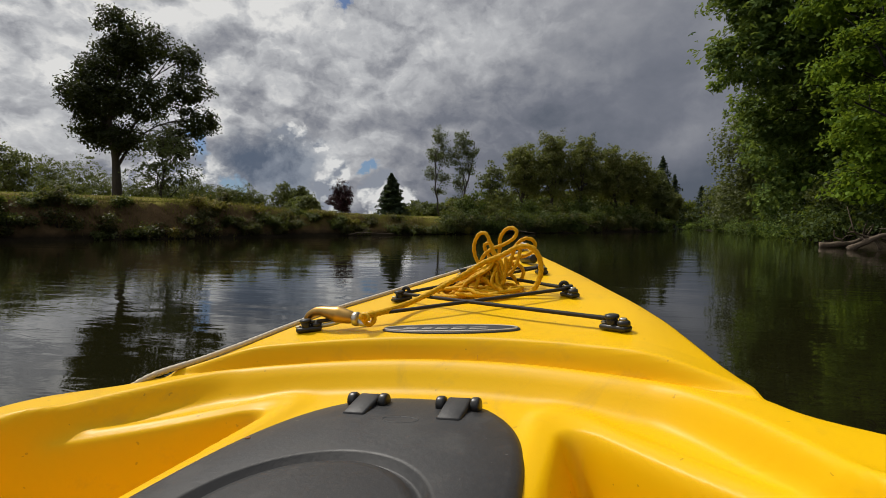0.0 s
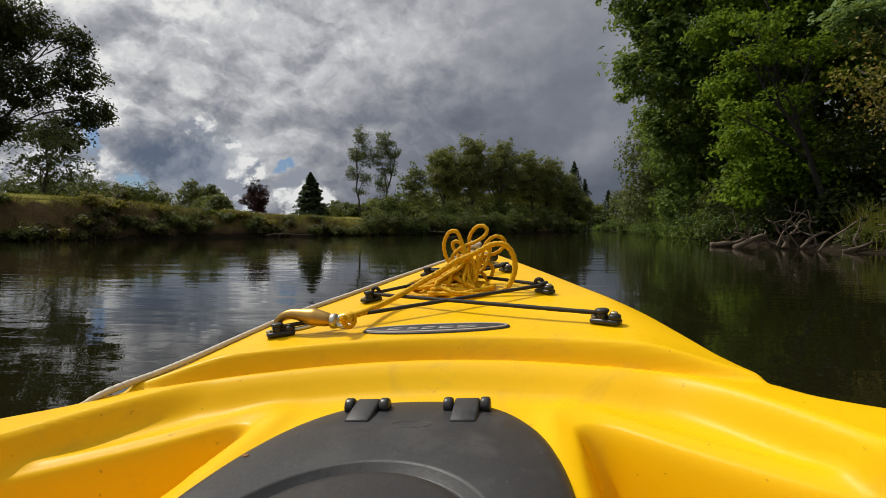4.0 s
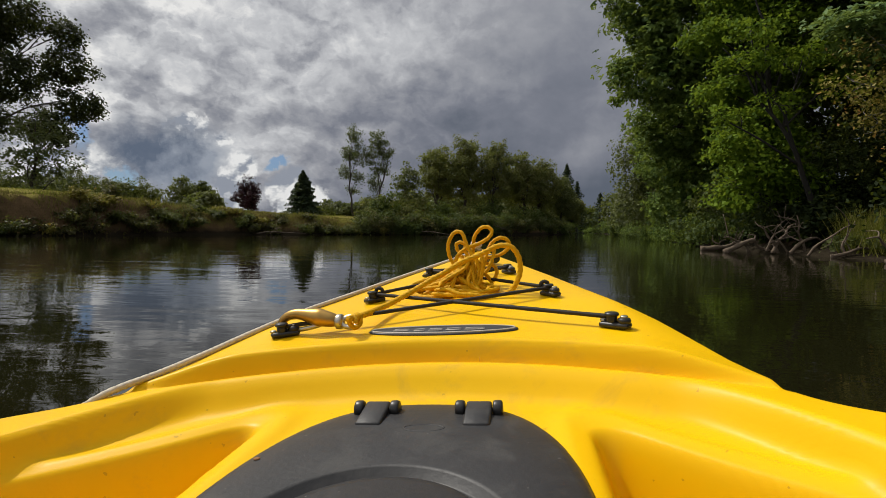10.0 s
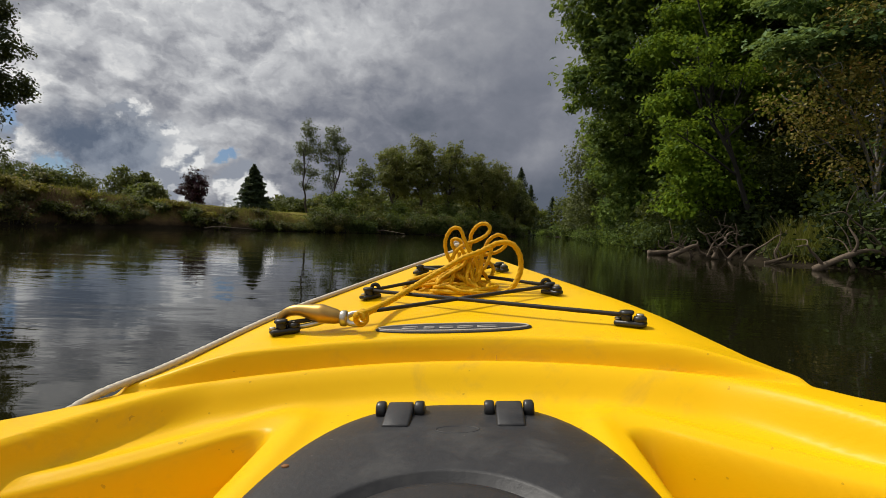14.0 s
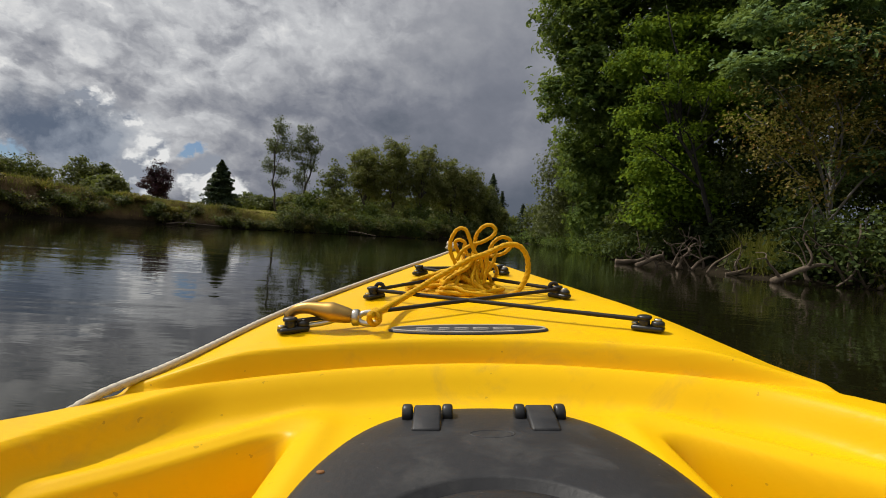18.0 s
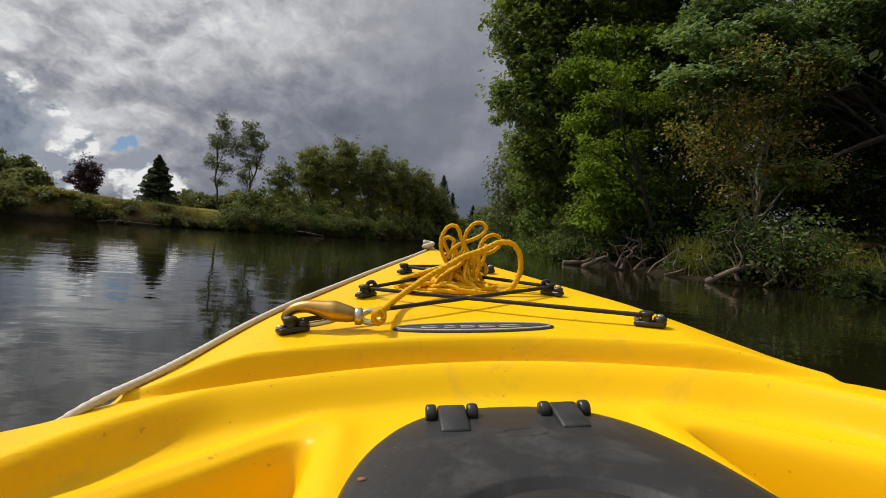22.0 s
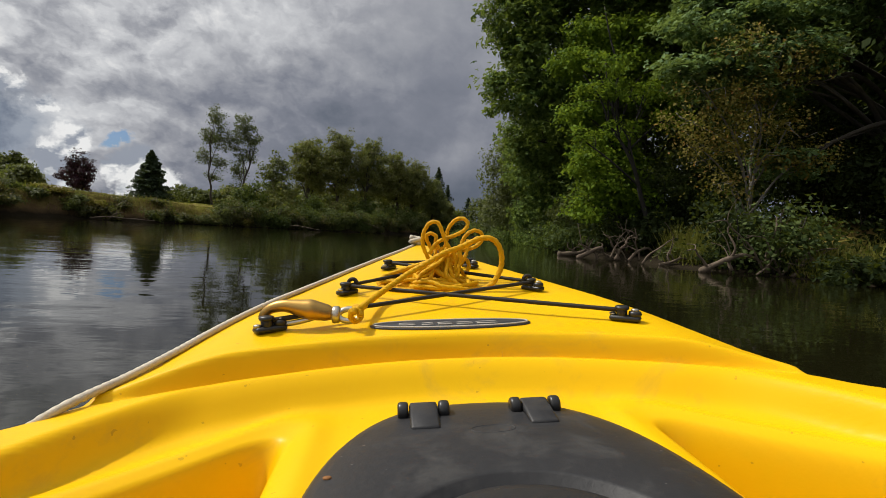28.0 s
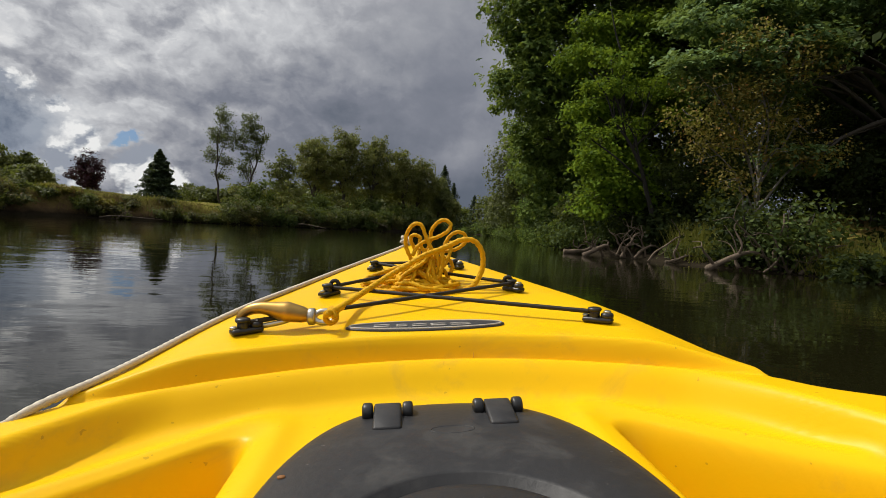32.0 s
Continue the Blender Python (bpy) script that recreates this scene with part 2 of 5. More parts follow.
# darker copy of bark, with the shade of backlit stems in its colour
M["bark_backlit"] = bark_material("bark_backlit", (0.008, 0.007, 0.005), (0.026, 0.022, 0.017))
M["bark_pale"] = bark_material("bark_pale", (0.10, 0.09, 0.075), (0.24, 0.22, 0.19))
M["driftwood"] = bark_material("driftwood", (0.060, 0.042, 0.027), (0.185, 0.138, 0.095))


def ground_material():
    m, n = material("earth_and_grass")
    v = place(n)
    big, small = n.noise(v, 0.22, 3), n.noise(v, 7.0, 6, 0.65)
    grass = n.mix(n.math("MULTIPLY_ADD", small, 0.7, n.math("SUBTRACT", big, 0.35)), (0.130, 0.126, 0.020), (0.290, 0.250, 0.055))
    grass = n.mix(n.add("ShaderNodeMapRange", {0: n.noise(v, 1.1, 4, 0.6), 1: 0.42, 2: 0.64}).outputs[0], grass, (0.13, 0.085, 0.03))
    soil = n.mix(n.noise(v, 2.5, 6, 0.65), (0.045, 0.030, 0.015), (0.23, 0.150, 0.075))
    foot_shade = n.mix(n.noise(v, 9.0, 5, 0.6), (0.012, 0.010, 0.006), (0.040, 0.030, 0.018))
    steep = n.add("ShaderNodeSeparateXYZ", {0: n.add("ShaderNodeNewGeometry").outputs["True Normal"]}).outputs[2]
    height = n.add("ShaderNodeSeparateXYZ", {0: v}).outputs[2]
    turf = n.math("MULTIPLY", n.add("ShaderNodeMapRange", {0: n.math("MULTIPLY_ADD", big, 0.5, steep), 1: 0.62, 2: 0.98}).outputs[0],
                  n.add("ShaderNodeMapRange", {0: n.math("MULTIPLY_ADD", big, 0.4, height), 1: 0.5, 2: 0.9}).outputs[0])
    # foot of the banks darkened: shade under the growth, put into the soil colour
    low_area = n.add("ShaderNodeMapRange", {0: n.math("MULTIPLY_ADD", n.noise(v, 1.7, 4), 0.35, height), 1: 0.66, 2: 0.36}).outputs[0]
    finish(n, n.mix(low_area, n.mix(turf, soil, grass), foot_shade), 0.95, small, 0.8, 0.08, 0.0, {"Specular IOR Level": 0.08})
    return m


def water_material():
    m, n = material("river_water")
    v = place(n)
    long = n.add("ShaderNodeVectorMath", {0: v, 1: (0.50, 1.55, 1)}, op="MULTIPLY").outputs[0]
    swell = n.noise(long, 0.9, 3, 0.5, 0.4)
    ripple = n.noise(long, 5.5, 3, 0.55, 0.6)
    calm = n.add("ShaderNodeMapRange", {0: n.noise(v, 0.13, 2), 1: 0.40, 2: 0.62, 3: 0.25, 4: 1.0}).outputs[0]
    h = n.math("ADD", n.math("MULTIPLY", swell, 0.0085), n.math("MULTIPLY", n.math("MULTIPLY", ripple, calm), 0.0027))
    bump = n.add("ShaderNodeBump", {"Strength": 1.0, "Distance": 1.0, "Height": h}).outputs[0]
    p = n.add("ShaderNodeBsdfPrincipled", {"Base Color": (0.0095, 0.0092, 0.0032, 1), "Roughness": 0.02, "IOR": 1.33, "Normal": bump})
    out = n.add("ShaderNodeOutputMaterial")
    n.link(p.outputs[0], out.inputs[0])
    return m


def hull_material():
    m, n = material("yellow_polyethylene")
    v = obj_coords(n)
    tone = n.noise(v, 6.0, 3)
    fine = n.noise(v, 420.0, 2, 0.6)
    specks = n.math("GREATER_THAN", n.noise(v, 95.0, 2, 0.5), 0.735)
    scuff = n.add("ShaderNodeMapRange", {0: n.noise(n.add("ShaderNodeVectorMath", {0: v, 1: (60, 14, 30)}, op="MULTIPLY").outputs[0], 1.0, 5, 0.7), 1: 0.68, 2: 0.78}).outputs[0]
    col = n.mix(tone, (0.775, 0.440, 0.002), (0.845, 0.500, 0.003))
    col = n.mix(n.math("MULTIPLY", scuff, 0.55), col, (0.55, 0.27, 0.03))
    grime = n.add("ShaderNodeMapRange", {0: n.noise(v, 9.0, 10, 0.72, 0.6), 1: 0.55, 2: 0.72}).outputs[0]
    col = n.mix(n.math("MULTIPLY", grime, 0.40), col, (0.50, 0.30, 0.05))
    col = n.mix(n.math("MULTIPLY", specks, 0.5), col, (0.42, 0.22, 0.02))
    finish(n, col, n.math("MULTIPLY_ADD", tone, 0.14, 0.31), n.math("MULTIPLY_ADD", n.noise(v, 38.0, 3), 0.8, fine), 0.04, 0.003, 0.0, {"Specular IOR Level": 0.12})
    return m


def plain_material(name, a, b, rough, scale=60.0, bump=0.25, dist=0.001, metal=0.0, dust=None):
    m, n = material(name)
    v = obj_coords(n)
    g = n.noise(v, scale, 5, 0.65)
    col = n.mix(g, a, b)
    if dust:
        col = n.mix(n.add("ShaderNodeMapRange", {0: n.noise(v, scale * 0.12, 5, 0.7), 1: 0.5, 2: 0.75}).outputs[0], col, dust)
    finish(n, col, n.math("MULTIPLY_ADD", g, 0.2, rough - 0.1), g, bump, dist, metal)
    return m


M["earth"], M["water"], M["hull"] = ground_material(), water_material(), hull_material()
def rubber_material():
    m, n = material("black_rubber")
    v = obj_coords(n)
    g = n.noise(v, 160, 4, 0.6)
    chalk = n.add("ShaderNodeMapRange", {0: n.noise(v, 17, 9, 0.68, 0.4), 1: 0.50, 2: 0.74}).outputs[0]
    specks = n.math("GREATER_THAN", n.noise(v, 190, 2, 0.5), 0.755)
    scratch = n.add("ShaderNodeMapRange", {0: n.noise(n.add("ShaderNodeVectorMath", {0: v, 1: (20, 160, 60)}, op="MULTIPLY").outputs[0], 1.0, 4, 0.7), 1: 0.70, 2: 0.76}).outputs[0]
    col = n.mix(g, (0.014, 0.014, 0.0155), (0.026, 0.026, 0.028))
    col = n.mix(n.math("MULTIPLY", chalk, 0.8), col, (0.062, 0.060, 0.057))
    col = n.mix(n.math("MULTIPLY", scratch, 0.5), col, (0.060, 0.058, 0.055))
    col = n.mix(n.math("MULTIPLY", specks, 0.7), col, (0.14, 0.13, 0.12))
    finish(n, col, n.math("MULTIPLY_ADD", chalk, 0.25, 0.5), g, 0.3, 0.001, 0.0, {"Specular IOR Level": 0.35})
    return m


M["rubber"] = rubber_material()
M["black"] = plain_material("black_plastic", (0.008, 0.008, 0.008), (0.020, 0.020, 0.020), 0.38, 50)
M["cord"] = plain_material("bungee_cover", (0.008, 0.006, 0.004), (0.024, 0.018, 0.013), 0.75, 900, 0.6)
M["brass"] = plain_material("worn_brass", (0.40, 0.23, 0.055), (0.55, 0.35, 0.11), 0.42, 35, 0.15, 0.001, 1.0, (0.30, 0.19, 0.07))
M["steel"] = plain_material("stainless_steel", (0.40, 0.37, 0.31), (0.55, 0.51, 0.44), 0.36, 60, 0.1, 0.0005, 1.0)
def rope_material():
    m, n = material("yellow_rope_fibre")
    v = obj_coords(n)
    fibre = n.noise(n.add("ShaderNodeVectorMath", {0: v, 1: (900, 500, 900)}, op="MULTIPLY").outputs[0], 1.0, 3, 0.6)
    col = n.mix(fibre, (0.50, 0.250, 0.002), (0.86, 0.49, 0.006))
    finish(n, col, 0.5, fibre, 0.9, 0.0012, 0.0, {"Specular IOR Level": 0.15})
    return m


M["yellow_rope"] = rope_material()
M["white_rope"] = plain_material("dirty_white_rope", (0.42, 0.36, 0.27), (0.66, 0.60, 0.50), 0.85, 500, 0.6, 0.001)
M["badge"] = plain_material("dark_badge", (0.020, 0.021, 0.023), (0.045, 0.045, 0.048), 0.45, 120)
M["badge_line"] = plain_material("badge_silver", (0.34, 0.31, 0.26), (0.52, 0.47, 0.40), 0.5, 120)
M["scuff"] = plain_material("scuffed_plastic", (0.50, 0.25, 0.02), (0.60, 0.32, 0.03), 0.7, 200)
M["rust"] = plain_material("rust_spot", (0.20, 0.08, 0.02), (0.28, 0.12, 0.03), 0.8, 200)


# ---- building helpers ----
def mesh_object(name, verts, faces, mat, smooth=False):
    me = bpy.data.meshes.new(name)
    me.from_pydata(verts, [], faces)
    me.materials.append(mat)
    if smooth:
        me.polygons.foreach_set("use_smooth", [True] * len(me.polygons))
    me.update()
    return new(name, me)


def quads_object(name, corners, mat):
    """corners: an array (n, 4, 3), one loose face each."""
    k = len(corners)
    me = bpy.data.meshes.new(name)
    me.vertices.add(4 * k)
    me.vertices.foreach_set("co", np.ascontiguousarray(corners, dtype=np.float32).ravel())
    me.loops.add(4 * k)
    me.loops.foreach_set("vertex_index", np.arange(4 * k, dtype=np.int32))
    me.polygons.add(k)
    me.polygons.foreach_set("loop_start", np.arange(0, 4 * k, 4, dtype=np.int32))
    me.polygons.foreach_set("loop_total", np.full(k, 4, dtype=np.int32))
    me.materials.append(mat)
    me.update(calc_edges=True)
    return new(name, me)


def under(child, parent, label=""):
    child.parent = parent
    if label:
        child["label"] = label
    return child


def part(name, bm, mat, parent, label="", smooth=True):
    me = bpy.data.meshes.new(name)
    bm.to_mesh(me)
    bm.free()
    me.materials.append(mat)
    if smooth:
        me.polygons.foreach_set("use_smooth", [True] * len(me.polygons))
    return under(new(name, me), parent, label)


def smooth_path(points, step):
    """Catmull-Rom through the points, as an array."""
    p = np.array(points, float)
    p = np.vstack([2 * p[0] - p[1], p, 2 * p[-1] - p[-2]])
    out = []
    for a, b, c, d in zip(p[:-3], p[1:-2], p[2:-1], p[3:]):
        k = max(2, int(np.linalg.norm(c - b) / step))
        u = np.linspace(0, 1, k, endpoint=False)[:, None]
        out.append(0.5 * (2 * b + (c - a) * u + (2 * a - 5 * b + 4 * c - d) * u * u + (3 * b - a - 3 * c + d) * u ** 3))
    return np.vstack(out + [p[-2:-1]])


def tube(path, radius, sides=8, strands=0, lay=0.0, depth=0.16):
    """Verts and faces of a round bar along path; radius is one number or one for each point; strands twists it as a rope."""
    path = np.asarray(path, float)
    k = len(path)
    rad = np.broadcast_to(np.asarray(radius, float), (k,))
    tan = np.gradient(path, axis=0)
    tan /= np.linalg.norm(tan, axis=1)[:, None] + 1e-9
    side = np.cross(tan[0], (0.31, 0.2, 0.93))
    side /= np.linalg.norm(side)
    along = np.concatenate([[0], np.cumsum(np.linalg.norm(np.diff(path, axis=0), axis=1))])
    th = np.linspace(0, 2 * np.pi, sides, endpoint=False)
    verts = []
    for i in range(k):
        side = side - tan[i] * np.dot(side, tan[i])
        side /= np.linalg.norm(side) + 1e-9
        up = np.cross(tan[i], side)
        r = np.full(sides, rad[i])
        if strands:
            r = rad[i] * (1 - depth + depth * 1.6 * np.abs(np.cos(strands * 0.5 * (th - lay * along[i]))))
        verts.append(path[i] + r[:, None] * (np.cos(th)[:, None] * side + np.sin(th)[:, None] * up))
    verts = np.vstack(verts)
    i, j = np.meshgrid(np.arange(k - 1), np.arange(sides), indexing="ij")
    a, b = i * sides + j, i * sides + (j + 1) % sides
    faces = np.stack([a, b, b + sides, a + sides], -1).reshape(-1, 4).tolist()
    faces += [list(range(sides))[::-1], list(range((k - 1) * sides, k * sides))]
    return verts.tolist(), faces


def merge(pieces):
    verts, faces = [], []
    for v, f in pieces:
        o = len(verts)
        verts += v
        faces += [[i + o for i in q] for q in f]
    return verts, faces


# ---- the river and its banks ----
LEFT = [(-40, -300), (-34, -40), (-28, 0), (-25.5, 13), (-21.5, 21), (-20.5, 29), (-14.5, 36), (-8.0, 44), (-1.0, 52), (4.5, 64), (7.5, 84), (6, 120), (-30, 200)]
RIGHT = [(-14, 215), (14, 125), (15, 90), (12.5, 68), (10.2, 50), (8.8, 35), (7.4, 24), (6.3, 15), (6.9, 11.5), (8.6, 8.5), (9.6, 4), (10.5, -6), (13, -40), (16, -300)]


def line_distance(px, py, line):
    best = np.full(px.shape, 1e9)
    for (x0, y0), (x1, y1) in zip(line[:-1], line[1:]):
        dx, dy = x1 - x0, y1 - y0
        u = np.clip(((px - x0) * dx + (py - y0) * dy) / (dx * dx + dy * dy), 0, 1)
        best = np.minimum(best, np.hypot(px - x0 - u * dx, py - y0 - u * dy))
    return best


def in_river(px, py):
    ring = LEFT + RIGHT
    inside = np.zeros(px.shape, bool)
    for (x0, y0), (x1, y1) in zip(ring, ring[1:] + ring[:1]):
        crosses = (y0 > py) != (y1 > py)
        with np.errstate(divide="ignore", invalid="ignore"):
            inside ^= crosses & (px < (x1 - x0) * (py - y0) / ((y1 - y0) or 1e-9) + x0)
    return inside


def wob(px, py, s, seed):
    """Smooth unevenness from a few crossed sines."""
    r = np.random.RandomState(seed)
    out = 0
    for k in range(5):
        a, f, ph = r.rand() * 6.28, s * (0.6 + r.rand() * 1.2), r.rand() * 6.28
        out = out + np.sin((px * math.cos(a) + py * math.sin(a)) * f + ph)
    return out / 5


def step01(e0, e1, v):
    u = np.clip((v - e0) / (e1 - e0), 0, 1)
    return u * u * (3 - 2 * u)


def ground_height(px, py):
    px, py = np.asarray(px, float), np.asarray(py, float)
    low_area = in_river(px, py)
    dl, dr = line_distance(px, py, LEFT), line_distance(px, py, RIGHT)
    w = wob(px, py, 0.9, 3)
    dl2 = dl + 0.55 * w + 0.45 * wob(px, py, 0.35, 14)
    down = step01(22, 42, py)                             # the bank is high and steep upstream, low at the bend
    left = 0.05 + (1.95 - 0.75 * down) * step01(-0.05, 0.75 + 1.2 * down, dl2) + (0.50 - 0.15 * down) * step01(1.2, 7, dl2) + 0.012 * np.minimum(dl, 120) + 0.06 * wob(px, py, 2.3, 9)
    right = 0.04 + 0.30 * step01(0.0, 1.2, dr + 0.3 * w) + 1.5 * step01(1.6, 9, dr) + 0.01 * np.minimum(dr, 100) + 0.05 * wob(px, py, 2.5, 4)
    bed = -1.3 * step01(0, 3, np.minimum(dl, dr)) - 0.03
    return np.where(low_area, bed, np.where(dl < dr, left, right))


def gh(x, y):
    return float(ground_height(np.array([x]), np.array([y]))[0])


def build_ground():
    xs = np.unique(np.concatenate([np.linspace(-3000, -160, 14), np.linspace(-160, -36, 40), np.linspace(-36, 30, 190), np.linspace(30, 150, 30), np.linspace(150, 3000, 14)]))
    ys = np.unique(np.concatenate([np.linspace(-3000, -80, 14), np.linspace(-80, -4, 20), np.linspace(-4, 72, 220), np.linspace(72, 220, 50), np.linspace(220, 3000, 14)]))
    X, Y = np.meshgrid(xs, ys, indexing="ij")
    Z = ground_height(X, Y)
    k, q = len(xs), len(ys)
    verts = np.stack([X, Y, Z], -1).reshape(-1, 3)
    i, j = np.meshgrid(np.arange(k - 1), np.arange(q - 1), indexing="ij")
    a = i * q + j
    faces = np.stack([a, a + q, a + q + 1, a + 1], -1).reshape(-1, 4)
    g = mesh_object("ground", verts.tolist(), faces.tolist(), M["earth"], True)
    tagged(g, "grassy river banks with bare eroded brown soil", "ground", kind="structure")
    w = mesh_object("water", [(-260, -320, 0), (260, -320, 0), (260, 330, 0), (-260, 330, 0)], [(0, 1, 2, 3)], M["water"])
    tagged(w, "dark green rippled river water reflecting trees and cloud", "river", kind="structure")


build_ground()


# ---- plants ----
def leaves(rng, centres, normals, size, flat=0.75, long=1.35, lobes=1):
    """One folded-looking quad a leaf, turned about its normal at random; a lobed leaf is a fan of three narrow quads."""
    k = len(centres)
    nrm = normals + rng.normal(0, flat, (k, 3))
    nrm /= np.linalg.norm(nrm, axis=1)[:, None] + 1e-9
    any_way = rng.normal(0, 1, (k, 3))
    u = np.cross(nrm, any_way)
    u /= np.linalg.norm(u, axis=1)[:, None] + 1e-9
    v = np.cross(nrm, u)
    s = size * (0.6 + 0.8 * rng.rand(k))[:, None]
    if lobes == 1:
        a, b = u * s * long * 0.5, v * s * 0.42
        bend = nrm * s * 0.16
        return np.stack([centres - a, centres + b * 1.0 + a * 0.1 - bend, centres + a, centres - b * 1.0 + a * 0.1 - bend], 1)
    fan = []
    for turn, reach in ((-1.0, 0.80), (0.0, 1.05), (1.0, 0.80)):
        way = u * math.cos(turn) + v * math.sin(turn)
        across = v * math.cos(turn) - u * math.sin(turn)
        foot, tip = centres - u * s * 0.34, centres - u * s * 0.34 + way * s * reach - nrm * s * (0.10 + 0.10 * abs(turn))
        mid = foot * 0.45 + tip * 0.55
        fan.append(np.stack([foot, mid + across * s * 0.21, tip, mid - across * s * 0.21], 1))
    return np.vstack(fan)


def crown_leaves(rng, blobs, count, size, clump, hang=0.0, hollow=0.35, up=0.5, per=34, squash=0.7, flat=0.55, lobes=1):
    """Leaves in clumps over the outside of lumpy ellipsoids (x, y, z, rx, ry, rz)."""
    vol = np.array([b[3] * b[4] + b[3] * b[5] + b[4] * b[5] for b in blobs])
    share = vol / vol.sum()
    every = []
    for b, f in zip(blobs, share):
        k = max(3, int(count * f / per))
        d = rng.normal(0, 1, (k, 3))
        d /= np.linalg.norm(d, axis=1)[:, None]
        r = (hollow + (1 - hollow) * rng.rand(k) ** 0.45) * (0.82 + 0.36 * rng.rand(k))
        c = np.array(b[:3]) + d * r[:, None] * np.array(b[3:])
        cl = clump * (0.6 + 0.8 * rng.rand(k))
        off = np.clip(rng.normal(0, 0.5, (k, per, 3)), -0.85, 0.85)
        off[:, :, 2] *= squash
        off *= cl[:, None, None]
        if hang:
            off[:, :, 2] -= rng.rand(k, per) ** 1.5 * hang
        pos = (c[:, None, :] + off).reshape(-1, 3)
        nrm = np.repeat(d * 0.6 + np.array([0, 0, up]), per, axis=0)
        every.append(leaves(rng, pos, nrm, size, flat, 1.35, lobes))
    return np.vstack(every)


def limbs_of(rng, base, top, blobs, r0, lean=(0, 0)):
    """A tapered bent trunk, and one limb towards each blob with twigs: list of (verts, faces)."""
    x0, y0, z0 = base
    h = top - z0
    k = 9
    t = np.linspace(0, 1, k)
    wig = np.cumsum(rng.normal(0, 0.018 * h, (k, 2)), axis=0)
    wig[0] = 0
    path = np.stack([x0 + lean[0] * t ** 1.3 + wig[:, 0], y0 + lean[1] * t ** 1.3 + wig[:, 1], z0 - 0.3 + (h + 0.3) * t], 1)
    fine = smooth_path(path, h / 28)
    s = np.linspace(0, 1, len(fine))
    trunk = tube(fine, r0 * (1 - 0.88 * s) + r0 * 0.6 * np.exp(-s * 22), 9)
    limbs = []
    for b in blobs:
        c = np.array(b[:3])
        u = np.clip((c[2] - z0) / h * 0.62 + rng.normal(0, 0.05), 0.14, 0.92)
        i = int(u * (len(fine) - 1))
        start = fine[i]
        mid = start * 0.5 + c * 0.5 + rng.normal(0, 0.06, 3) * np.linalg.norm(c - start) + np.array([0, 0, 0.05 * h])
        p = smooth_path([start, mid, c, c + (c - mid) * 0.12], h / 24)
        q = np.linspace(0, 1, len(p))
        slim = min(1.0, 0.35 * h / np.linalg.norm(c - start))
        pieces = [tube(p, r0 * slim * (1 - 0.88 * s[i]) * 0.55 * (1 - 0.9 * q) + 0.008, 6)]
        for _ in range(4):
            j = rng.randint(len(p) // 3, len(p) - 1)
            e = c + np.clip(rng.normal(0, 0.5, 3), -0.8, 0.8) * np.array(b[3:])
            w = smooth_path([p[j], p[j] * 0.5 + e * 0.5 + rng.normal(0, 0.1, 3), e], h / 18)
            pieces.append(tube(w, np.linspace(r0 * 0.13, 0.006, len(w)), 5))
        limbs.append(merge(pieces))
    return trunk, limbs


def tree(name, x, y, height, blobs, r0, count, size, clump, leaf, label, category="tree", bark="bark", seed=1, hang=0.0, hollow=0.35, lean=(0, 0), group="", up=0.5, per=34, squash=0.7, lobes=1):
    """blobs are given from the foot of the tree: (dx, dy, dz, rx, ry, rz)."""
    rng = np.random.RandomState(seed)
    z0 = gh(x, y)
    foot = tagged(new(name), label, category, group)
    foot.location = (x, y, z0)
    trunk, limbs = limbs_of(rng, (0, 0, 0), height * 0.86, blobs, r0, lean)
    under(mesh_object("trunk", *trunk, M[bark], True), foot)
    for v in limbs:
        under(mesh_object("limb", *v, M[bark], True), foot)
    under(quads_object("crown", crown_leaves(rng, blobs, count, size, clump, hang, hollow, up, per, squash, 0.55, lobes), M[leaf]), foot)
    return foot


def lumpy(rng, rx, ry, z0, z1, k, spread=0.62):
    """A handful of blobs that fill a crown of that half-width between two heights."""
    out = []
    for i in range(k):
        u = (i + 0.5) / k
        a = i * 2.4 + rng.rand()
        w = math.sin(math.pi * (0.18 + 0.74 * u)) ** 0.8
        rr = spread * w * (0.55 + 0.5 * rng.rand())
        s = 0.40 + 0.16 * rng.rand()
        out.append((math.cos(a) * rx * rr, math.sin(a) * ry * rr, z0 + (z1 - z0) * (0.14 + 0.74 * u), rx * s * (0.6 + 0.5 * w), ry * s * (0.6 + 0.5 * w), (z1 - z0) * (0.13 + 0.10 * rng.rand())))
    return out


def bush(name, x, y, rx, ry, h, leaf, label, count=1500, size=0.14, seed=1, group="", category="bush", z=None):
    rng = np.random.RandomState(seed)
    foot = tagged(new(name), label, category, group)
    z0 = gh(x, y) if z is None else z
    foot.location = (x, y, z0)
    blobs = [(rng.uniform(-0.6, 0.6) * rx, rng.uniform(-0.6, 0.6) * ry, h * rng.uniform(0.25, 0.65), rx * 0.55, ry * 0.55, h * 0.38) for _ in range(9)]
    stems = []
    for b in blobs[:5]:
        p = smooth_path([(b[0] * 0.2, b[1] * 0.2, -0.15), (b[0] * 0.6, b[1] * 0.6, b[2] * 0.6), (b[0], b[1], b[2] + h * 0.2)], 0.3)
        stems.append(tube(p, np.linspace(0.03, 0.008, len(p)), 5))
    under(mesh_object("stem", *merge(stems), M["bark"], True), foot)
    under(quads_object("crown", crown_leaves(rng, blobs, count, size, 0.38 * max(0.6, min(rx, h, 1.3)), 0, 0.2), M[leaf]), foot)
    return foot


